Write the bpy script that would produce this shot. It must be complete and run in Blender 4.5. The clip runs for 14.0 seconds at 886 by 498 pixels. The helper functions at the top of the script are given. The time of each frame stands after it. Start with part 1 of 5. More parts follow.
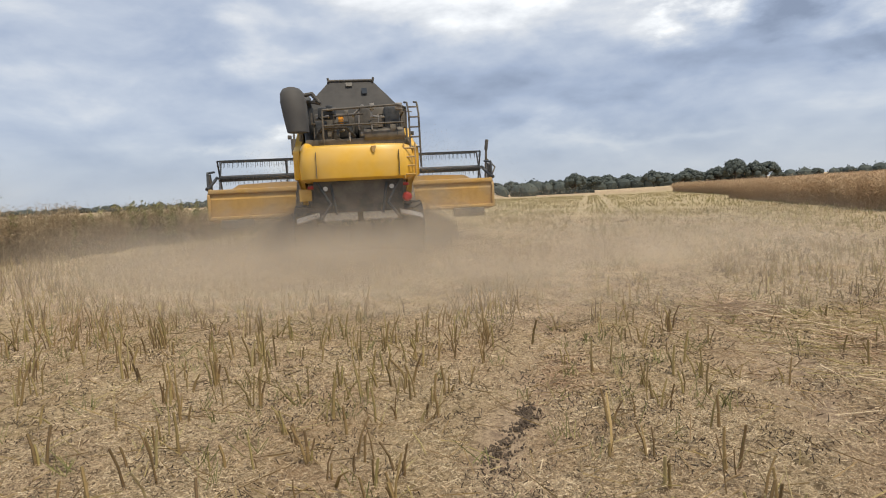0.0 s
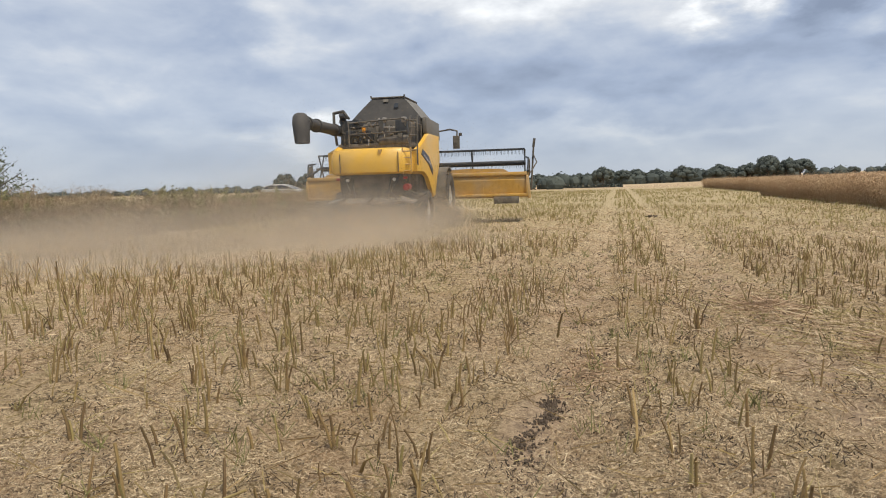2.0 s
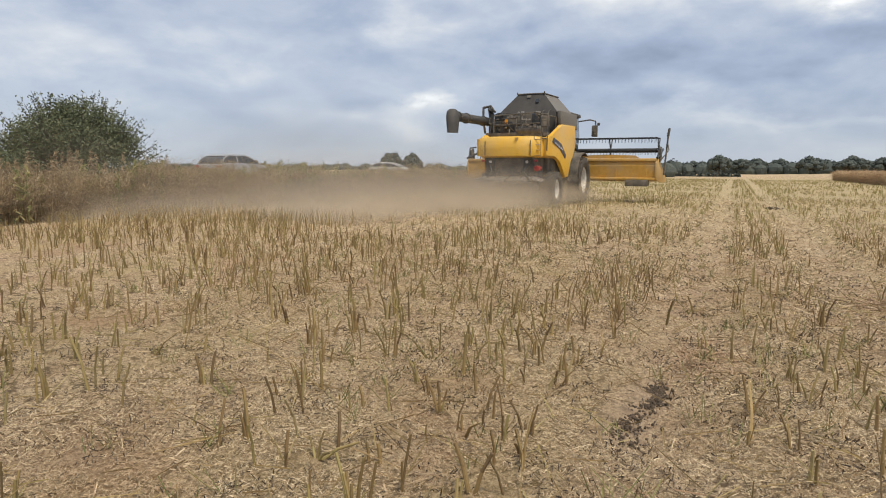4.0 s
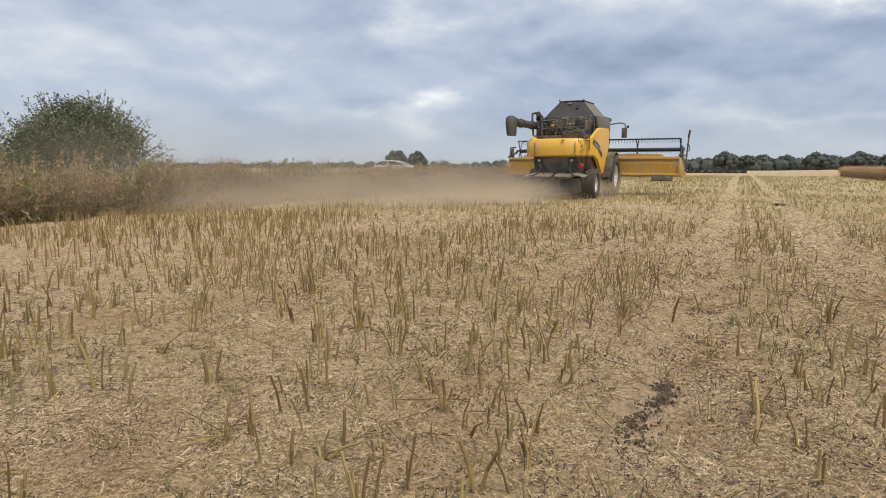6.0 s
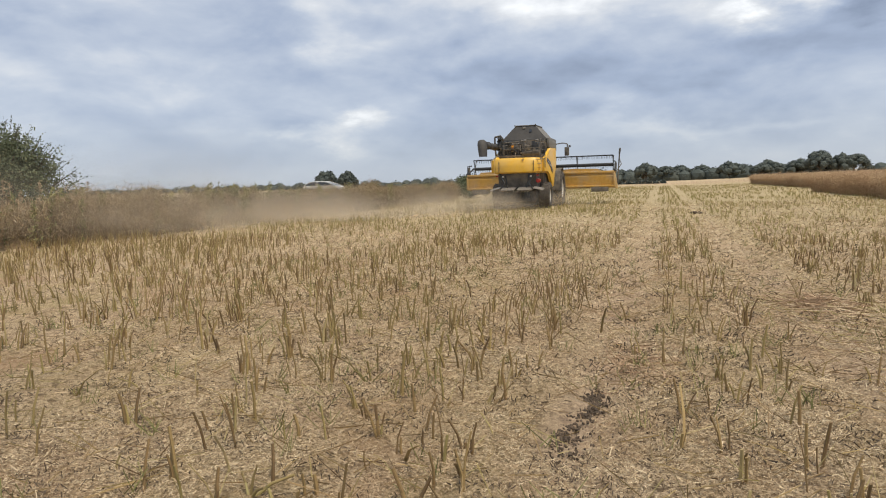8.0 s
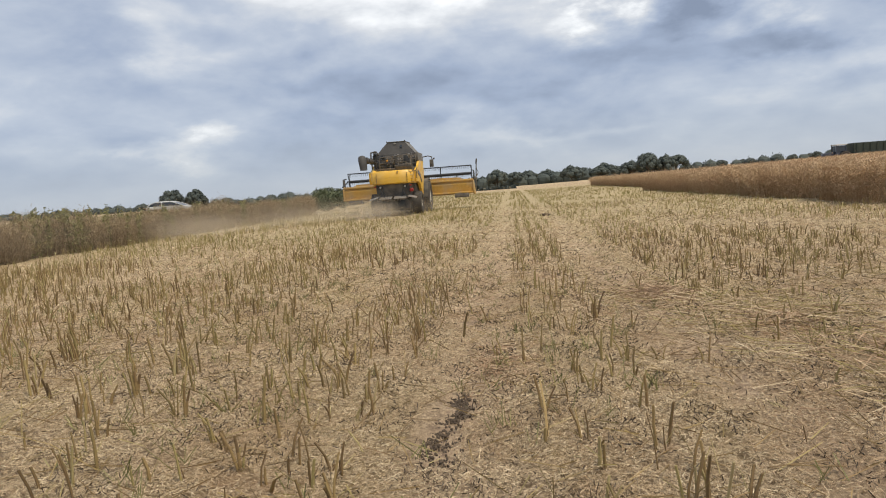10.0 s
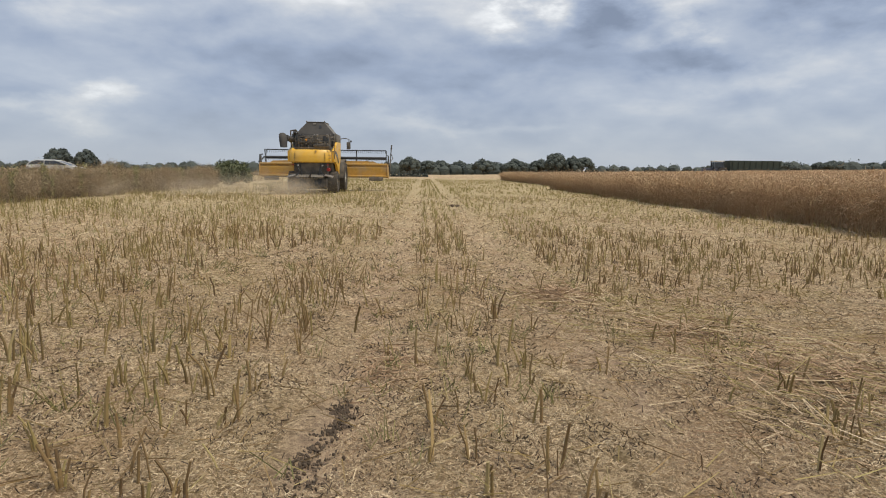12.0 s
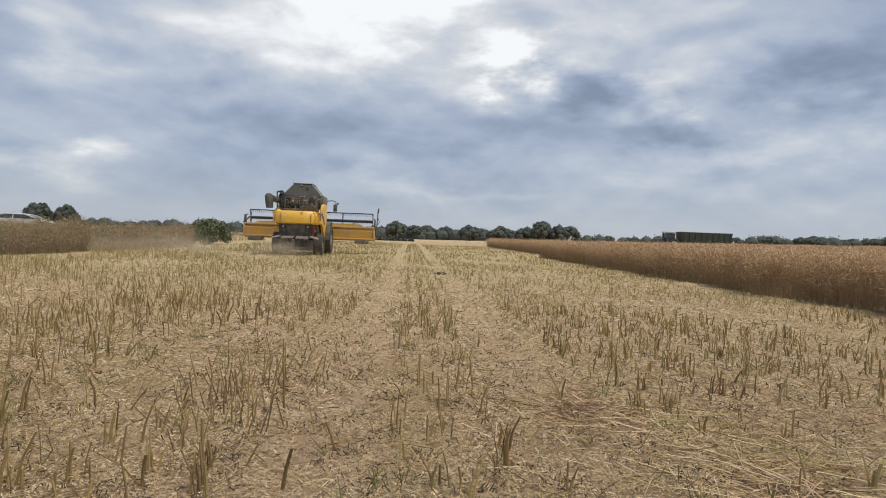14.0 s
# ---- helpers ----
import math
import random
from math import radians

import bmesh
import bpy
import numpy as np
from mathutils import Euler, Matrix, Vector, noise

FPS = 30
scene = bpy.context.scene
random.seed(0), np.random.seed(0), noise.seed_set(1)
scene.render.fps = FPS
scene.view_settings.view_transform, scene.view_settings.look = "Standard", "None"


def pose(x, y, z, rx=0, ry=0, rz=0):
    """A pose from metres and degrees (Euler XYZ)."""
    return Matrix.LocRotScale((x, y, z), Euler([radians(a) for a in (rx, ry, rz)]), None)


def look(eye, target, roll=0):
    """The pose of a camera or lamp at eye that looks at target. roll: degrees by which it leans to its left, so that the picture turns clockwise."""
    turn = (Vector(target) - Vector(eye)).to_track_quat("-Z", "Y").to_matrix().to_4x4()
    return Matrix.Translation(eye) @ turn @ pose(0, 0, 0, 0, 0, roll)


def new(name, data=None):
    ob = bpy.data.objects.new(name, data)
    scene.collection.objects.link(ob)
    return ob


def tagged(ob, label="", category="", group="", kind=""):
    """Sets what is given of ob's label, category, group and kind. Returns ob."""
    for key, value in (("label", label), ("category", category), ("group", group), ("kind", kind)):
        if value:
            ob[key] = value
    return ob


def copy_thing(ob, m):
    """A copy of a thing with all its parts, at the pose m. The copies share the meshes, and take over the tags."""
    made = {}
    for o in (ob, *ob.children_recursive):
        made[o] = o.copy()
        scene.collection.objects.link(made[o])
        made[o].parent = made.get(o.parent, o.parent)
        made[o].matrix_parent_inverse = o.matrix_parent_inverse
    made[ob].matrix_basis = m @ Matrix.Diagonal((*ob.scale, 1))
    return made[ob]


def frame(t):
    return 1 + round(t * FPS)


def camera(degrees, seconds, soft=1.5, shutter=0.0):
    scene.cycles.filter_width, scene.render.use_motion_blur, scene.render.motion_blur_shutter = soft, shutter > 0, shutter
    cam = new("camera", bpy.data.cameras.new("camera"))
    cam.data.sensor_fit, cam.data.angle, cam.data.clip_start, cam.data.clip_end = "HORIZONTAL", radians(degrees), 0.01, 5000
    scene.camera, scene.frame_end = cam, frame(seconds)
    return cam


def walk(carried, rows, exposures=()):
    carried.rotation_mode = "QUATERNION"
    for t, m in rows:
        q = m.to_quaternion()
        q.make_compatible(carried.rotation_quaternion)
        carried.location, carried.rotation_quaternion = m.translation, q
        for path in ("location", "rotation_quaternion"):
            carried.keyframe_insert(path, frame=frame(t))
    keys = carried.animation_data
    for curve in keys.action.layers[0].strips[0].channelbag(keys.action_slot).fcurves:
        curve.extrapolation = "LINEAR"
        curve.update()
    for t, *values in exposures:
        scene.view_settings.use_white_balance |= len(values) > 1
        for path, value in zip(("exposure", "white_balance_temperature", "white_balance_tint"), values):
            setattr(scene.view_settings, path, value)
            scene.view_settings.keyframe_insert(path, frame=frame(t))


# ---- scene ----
cam = camera(68.8, 14.0, soft=1.05)
PATH = [
    (0, (0.002, 0.097, 1.466), (-0.45, 2.038, 1.297), -2.8),
    (0.5, (0.002, 0.069, 1.455), (-0.485, 2.003, 1.3), -2.8),
    (1, (0.002, 0.052, 1.453), (-0.477, 1.986, 1.282), -2.5),
    (1.5, (-0.004, 0.066, 1.457), (-0.477, 2.001, 1.281), -2.2),
    (2, (-0.022, 0.091, 1.462), (-0.548, 2.011, 1.268), -1.6),
    (2.5, (-0.005, 0.048, 1.426), (-0.573, 1.94, 1.113), -2.3),
    (3, (-0.038, 0.059, 1.417), (-0.647, 1.938, 1.106), 0.9),
    (3.5, (-0.073, 0.044, 1.419), (-0.812, 1.884, 1.156), 0.5),
    (4, (-0.075, 0.018, 1.418), (-0.89, 1.828, 1.173), 0.3),
    (6.5, (-0.073, 0.025, 1.423), (-0.906, 1.826, 1.171), -0.1),
    (7, (-0.066, 0.012, 1.432), (-0.898, 1.816, 1.201), -0.3),
    (7.5, (-0.059, 0.016, 1.439), (-0.849, 1.842, 1.232), -0.7),
    (8, (-0.046, 0.07, 1.434), (-0.688, 1.953, 1.234), -1.7),
    (8.5, (-0.057, 0.113, 1.435), (-0.592, 2.033, 1.268), -2.0),
    (9, (-0.015, 0.111, 1.436), (-0.352, 2.077, 1.288), -3.3),
    (11.5, (-0.071, 0.334, 1.422), (-0.237, 2.312, 1.172), -3.54),
    (12, (0.024, 0.556, 1.426), (0.081, 2.541, 1.188), 0.65),
    (12.5, (-0.092, 1.080, 1.408), (0.526, 2.955, 1.087), -1.61),
    (13, (-0.106, 1.667, 1.404), (-0.117, 3.658, 1.220), 0.31),
    (13.5, (-0.019, 2.154, 1.414), (-0.204, 4.139, 1.262), -1.36),
    (14, (0.063, 2.665, 1.412), (0.162, 4.662, 1.375), 2.16),
]
walk(cam, [(t, look(eye, aim, roll)) for t, eye, aim, roll in PATH], [(0, 0.0), (9.2, 0.0), (11.3, -0.18), (12.4, -0.15), (13.0, -0.08), (14.0, -0.18)])

# ---- world, sun and exposure ----
scene.cycles.transparent_max_bounces = 64


def math_node(nt, op, a, b=None):
    n = nt.nodes.new("ShaderNodeMath")
    n.operation = op
    for i, v in enumerate((a, b)):
        if v is None:
            continue
        if isinstance(v, (int, float)):
            n.inputs[i].default_value = v
        else:
            nt.links.new(v, n.inputs[i])
    return n.outputs[0]


def noise_node(nt, vec, scale, detail=6.0, rough=0.55, distort=0.0):
    n = nt.nodes.new("ShaderNodeTexNoise")
    n.inputs["Scale"].default_value = scale
    n.inputs["Detail"].default_value = detail
    n.inputs["Roughness"].default_value = rough
    n.inputs["Distortion"].default_value = distort
    if vec is not None:
        nt.links.new(vec, n.inputs["Vector"])
    return n.outputs["Fac"]


def ramp(nt, fac, stops):
    n = nt.nodes.new("ShaderNodeValToRGB")
    el = n.color_ramp.elements
    while len(el) < len(stops):
        el.new(0.5)
    for e, (p, c) in zip(el, stops):
        e.position = p
        e.color = (*c, 1) if len(c) == 3 else c
    nt.links.new(fac, n.inputs["Fac"])
    return n.outputs["Color"]


def mix_colour(nt, fac, a, b, blend="MIX"):
    n = nt.nodes.new("ShaderNodeMix")
    n.data_type, n.blend_type = "RGBA", blend
    for sock, v in ((n.inputs[0], fac), (n.inputs[6], a), (n.inputs[7], b)):
        if isinstance(v, (int, float)):
            sock.default_value = v
        elif isinstance(v, tuple):
            sock.default_value = (*v, 1)
        else:
            nt.links.new(v, sock)
    return n.outputs[2]


def build_sky():
    w = bpy.data.worlds.new("cloudy_sky")
    scene.world = w
    w.use_nodes = True
    nt = w.node_tree
    nt.nodes.clear()
    out = nt.nodes.new("ShaderNodeOutputWorld")
    bg = nt.nodes.new("ShaderNodeBackground")
    sky = nt.nodes.new("ShaderNodeTexSky")
    sky.sky_type, sky.sun_disc = "NISHITA", False
    sky.sun_elevation, sky.sun_rotation = radians(65), radians(127)
    co = nt.nodes.new("ShaderNodeTexCoord")
    sep = nt.nodes.new("ShaderNodeSeparateXYZ")
    nt.links.new(co.outputs["Generated"], sep.inputs[0])
    up = math_node(nt, "ADD", math_node(nt, "MAXIMUM", sep.outputs[2], 0.0), 0.30)
    comb = nt.nodes.new("ShaderNodeCombineXYZ")
    nt.links.new(math_node(nt, "DIVIDE", sep.outputs[0], up), comb.inputs[0])
    nt.links.new(math_node(nt, "DIVIDE", sep.outputs[1], up), comb.inputs[1])
    comb.inputs[2].default_value = 3.7
    flat = nt.nodes.new("ShaderNodeMapping")
    flat.inputs["Scale"].default_value = (1.0, 1.0, 2.3)
    nt.links.new(co.outputs["Generated"], flat.inputs[0])

    def moved(x, y, z):
        shift = nt.nodes.new("ShaderNodeVectorMath")
        shift.operation = "ADD"
        shift.inputs[1].default_value = (x, y, z)
        nt.links.new(flat.outputs[0], shift.inputs[0])
        return shift.outputs[0]

    def spread(fac, gain):
        return math_node(nt, "MULTIPLY", math_node(nt, "SUBTRACT", fac, 0.5), gain)

    # bearing from the field's length and height over the horizon, both torn by the cloud edges
    tear = noise_node(nt, moved(1.1, 0.4, 5.0), 4.5, 9.0, 0.56)
    tear_up = noise_node(nt, moved(6.1, 2.4, 1.0), 5.5, 9.0, 0.56)
    bearing = math_node(nt, "ADD", math_node(nt, "MULTIPLY", math_node(nt, "ARCTAN2", sep.outputs[0], sep.outputs[1]), 57.3), spread(tear, 24.0))
    rise = math_node(nt, "ADD", math_node(nt, "MULTIPLY", math_node(nt, "ARCSINE", sep.outputs[2]), 57.3), spread(tear_up, 11.0))
    # overcast of uneven thickness; the same clouds a little higher up tell the lit rim from the grey base
    puff = noise_node(nt, moved(4.3, 1.7, 2.0), 6.5, 8.0, 0.50, 0.25)
    above = noise_node(nt, moved(4.3, 1.7, 2.05), 6.5, 8.0, 0.50, 0.25)
    tone = math_node(nt, "ADD", spread(noise_node(nt, comb.outputs[0], 0.9, 8.0, 0.5, 0.2), 0.42), 0.46)
    tone = math_node(nt, "ADD", tone, math_node(nt, "MULTIPLY", math_node(nt, "SUBTRACT", puff, above), 0.75))
    tone = math_node(nt, "ADD", tone, spread(noise_node(nt, moved(2.0, 7.0, 0.0), 5.0, 8.0, 0.52), 0.45))
    # the cloud masses: bearing, height, half widths, lighter or darker
    for b, e, wb, we, k in ((-50, 11, 20, 8, 0.05), (-51, 14, 5, 1.6, -0.16), (-33, 13, 5, 3.0, -0.20), (-28, 12.5, 4, 2.2, 0.22), (-14, 15.5, 8, 3.2, 0.26), (-3, 8, 20, 4.0, -0.17), (-16, 6.5, 10, 3.5, -0.07),
                            (-31, 4, 4, 1.1, 0.32), (2, 3.2, 12, 0.9, 0.20), (0, 19.5, 12, 4.4, 0.58), (10, 14.8, 3.5, 1.8, 0.42), (15, 12.6, 3.2, 1.5, -0.36), (9, 11.0, 5, 1.6, -0.12), (34, 13.5, 8, 2.4, -0.40),
                            (22, 9.5, 5, 1.4, -0.30), (22, 13, 5, 2.2, 0.26), (31, 8, 6, 2.0, 0.22), (42, 19, 10, 3.5, -0.30), (24, 13, 20, 7, 0.06)):
        u = math_node(nt, "DIVIDE", math_node(nt, "SUBTRACT", bearing, b), wb)
        v = math_node(nt, "DIVIDE", math_node(nt, "SUBTRACT", rise, e), we)
        q = math_node(nt, "ADD", math_node(nt, "MULTIPLY", u, u), math_node(nt, "MULTIPLY", v, v))
        tone = math_node(nt, "ADD", tone, math_node(nt, "MULTIPLY", math_node(nt, "EXPONENT", math_node(nt, "MULTIPLY", q, -1.0)), k))
    cloud = ramp(nt, tone, [(0.06, (0.32, 0.38, 0.50)), (0.30, (0.48, 0.56, 0.71)), (0.52, (0.66, 0.725, 0.83)), (0.72, (0.92, 0.94, 0.96)), (0.92, (1.34, 1.34, 1.31))])
    low = math_node(nt, "MAXIMUM", sep.outputs[2], 0.0)
    haze = ramp(nt, low, [(0.0, (0.9, 0.9, 0.9)), (0.035, (0.55, 0.55, 0.55)), (0.11, (0.0, 0.0, 0.0))])
    hazy = mix_colour(nt, haze, cloud, (0.62, 0.675, 0.74))
    scaled = mix_colour(nt, 1.0, sky.outputs[0], (0.1, 0.1, 0.1), "MULTIPLY")
    nt.links.new(mix_colour(nt, 1.0, mix_colour(nt, 0.12, hazy, scaled), (0.965, 0.98, 1.01), "MULTIPLY"), bg.inputs["Color"])
    bg.inputs["Strength"].default_value = 0.9
    nt.links.new(bg.outputs[0], out.inputs[0])
    sun = new("sun", bpy.data.lights.new("sun", "SUN"))
    sun.data.energy, sun.data.angle, sun.data.color = 3.5, radians(4), (1.0, 0.885, 0.715)
    sun.matrix_basis = look((16, -12, 43), (0, 0, 0))


build_sky()

# ---- materials ----


def material(name, stops, scale=20.0, rough=0.7, metal=0.0, bump=0.15, bump_scale=None, coarse=None, island=None, spec=0.4):
    """A surface coloured by two scales of noise; stops run over the fine noise, coarse tints over the broad one."""
    m = bpy.data.materials.new(name)
    m.use_nodes = True
    nt = m.node_tree
    p = nt.nodes["Principled BSDF"]
    co = nt.nodes.new("ShaderNodeTexCoord").outputs["Object"]
    fine = noise_node(nt, co, scale, 8.0, 0.6)
    col = ramp(nt, fine, stops)
    if island:
        geo = nt.nodes.new("ShaderNodeNewGeometry")
        tint = ramp(nt, geo.outputs["Random Per Island"], island)
        col = mix_colour(nt, 0.75, col, tint)
    if coarse:
        broad = noise_node(nt, co, coarse[0], 3.0)
        most = (0.6, 0.6, 0.6) if island else (1, 1, 1)
        col = mix_colour(nt, ramp(nt, broad, [(0.46 if island else 0.42, (0, 0, 0)), (0.64, most)]), col, coarse[1])
    nt.links.new(col, p.inputs["Base Color"])
    p.inputs["Roughness"].default_value = rough
    p.inputs["Metallic"].default_value = metal
    p.inputs["Specular IOR Level"].default_value = spec
    if bump:
        b = nt.nodes.new("ShaderNodeBump")
        b.inputs["Strength"].default_value = bump
        b.inputs["Distance"].default_value = 0.02
        nt.links.new(noise_node(nt, co, bump_scale or scale * 2, 6.0), b.inputs["Height"])
        nt.links.new(b.outputs[0], p.inputs["Normal"])
    return m


def ground_material():
    m = bpy.data.materials.new("straw_covered_soil")
    m.use_nodes = True
    nt = m.node_tree
    p = nt.nodes["Principled BSDF"]
    co = nt.nodes.new("ShaderNodeTexCoord").outputs["Object"]
    stretch = nt.nodes.new("ShaderNodeMapping")
    stretch.inputs["Scale"].default_value = (1.0, 0.22, 1.0)
    nt.links.new(co, stretch.inputs[0])
    rows = noise_node(nt, stretch.outputs[0], 0.9, 4.0)
    fine = math_node(nt, "ADD", math_node(nt, "MULTIPLY", noise_node(nt, co, 34.0, 6.0, 0.65), 0.45), math_node(nt, "MULTIPLY", noise_node(nt, co, 120.0, 5.0, 0.7), 0.55))
    clump = noise_node(nt, co, 2.6, 5.0, 0.6)
    col = ramp(nt, fine, [(0.40, (0.055, 0.037, 0.024)), (0.46, (0.24, 0.17, 0.105)), (0.51, (0.57, 0.43, 0.27)), (0.60, (0.77, 0.615, 0.415))])
    col = mix_colour(nt, ramp(nt, clump, [(0.42, (0, 0, 0)), (0.66, (0.5, 0.5, 0.5))]), col, (0.30, 0.205, 0.115))
    spots = noise_node(nt, co, 11.0, 4.0, 0.6)
    col = mix_colour(nt, ramp(nt, spots, [(0.52, (0, 0, 0)), (0.62, (0.85, 0.85, 0.85))]), col, (0.12, 0.08, 0.048))
    col = mix_colour(nt, ramp(nt, rows, [(0.45, (0, 0, 0)), (0.68, (0.5, 0.5, 0.5))]), col, (0.40, 0.31, 0.15))
    red = noise_node(nt, co, 0.8, 4.0, 0.6)
    col = mix_colour(nt, ramp(nt, red, [(0.52, (0, 0, 0)), (0.66, (0.5, 0.5, 0.5))]), col, (0.36, 0.225, 0.135))
    # flattened pale straw along the wheel tracks
    sep = nt.nodes.new("ShaderNodeSeparateXYZ")
    nt.links.new(co, sep.inputs[0])
    wob = math_node(nt, "MULTIPLY", math_node(nt, "SUBTRACT", noise_node(nt, co, 0.5, 3.0), 0.5), 0.7)
    xx = math_node(nt, "ADD", sep.outputs[0], wob)
    for cx in (-0.45, 1.35):
        d = math_node(nt, "ABSOLUTE", math_node(nt, "SUBTRACT", xx, cx))
        band = ramp(nt, d, [(0.08, (0.5, 0.5, 0.5)), (0.36, (0, 0, 0))])
        col = mix_colour(nt, band, col, (0.49, 0.36, 0.25))
    # greener regrowth farther down the field
    far = ramp(nt, math_node(nt, "DIVIDE", sep.outputs[1], 200.0), [(0.04, (0, 0, 0)), (0.14, (0.6, 0.6, 0.6)), (0.6, (0.6, 0.6, 0.6)), (0.75, (0, 0, 0))])
    green = mix_colour(nt, rows, (0.33, 0.285, 0.145), (0.44, 0.36, 0.21))
    col = mix_colour(nt, far, col, green)
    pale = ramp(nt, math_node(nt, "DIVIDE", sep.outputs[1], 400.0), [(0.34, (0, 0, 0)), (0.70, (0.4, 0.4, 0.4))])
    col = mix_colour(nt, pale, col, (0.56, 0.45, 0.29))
    nt.links.new(col, p.inputs["Base Color"])
    p.inputs["Roughness"].default_value = 0.9
    p.inputs["Specular IOR Level"].default_value = 0.15
    b = nt.nodes.new("ShaderNodeBump")
    b.inputs["Strength"].default_value = 1.0
    b.inputs["Distance"].default_value = 0.03
    nt.links.new(noise_node(nt, co, 60.0, 8.0, 0.75), b.inputs["Height"])
    nt.links.new(b.outputs[0], p.inputs["Normal"])
    return m


def dust_material(name, strength, seed):
    m = bpy.data.materials.new(name)
    m.use_nodes = True
    nt = m.node_tree
    p = nt.nodes["Principled BSDF"]
    co = nt.nodes.new("ShaderNodeTexCoord").outputs["Object"]
    # Soft falloff from the middle of each bank to its rim, broken by swirls.
    ln = nt.nodes.new("ShaderNodeVectorMath")
    ln.operation = "LENGTH"
    nt.links.new(co, ln.inputs[0])
    info = nt.nodes.new("ShaderNodeObjectInfo")
    off = nt.nodes.new("ShaderNodeVectorMath")
    off.operation = "ADD"
    nt.links.new(co, off.inputs[0])
    nt.links.new(math_node(nt, "MULTIPLY", info.outputs["Random"], 37.0), off.inputs[1])
    swirl = noise_node(nt, off.outputs[0], 2.2, 5.0, 0.55, 0.4)
    soft = ramp(nt, ln.outputs["Value"], [(0.0, (1, 1, 1)), (0.3, (0.72, 0.72, 0.72)), (0.6, (0.26, 0.26, 0.26)), (0.8, (0.07, 0.07, 0.07)), (0.97, (0, 0, 0))])
    sw = ramp(nt, swirl, [(0.28, (0.25, 0.25, 0.25)), (0.7, (1, 1, 1))])
    a = math_node(nt, "MULTIPLY", math_node(nt, "MULTIPLY", soft, sw), strength)
    nt.nodes.remove(p)
    diff, tran = nt.nodes.new("ShaderNodeBsdfDiffuse"), nt.nodes.new("ShaderNodeBsdfTranslucent")
    for n in (diff, tran):
        n.inputs["Color"].default_value = (0.66, 0.575, 0.455, 1)
    two, clear, mix = nt.nodes.new("ShaderNodeMixShader"), nt.nodes.new("ShaderNodeBsdfTransparent"), nt.nodes.new("ShaderNodeMixShader")
    nt.links.new(diff.outputs[0], two.inputs[1])
    nt.links.new(tran.outputs[0], two.inputs[2])
    nt.links.new(a, mix.inputs[0])
    nt.links.new(clear.outputs[0], mix.inputs[1])
    nt.links.new(two.outputs[0], mix.inputs[2])
    nt.links.new(mix.outputs[0], nt.nodes["Material Output"].inputs[0])
    return m


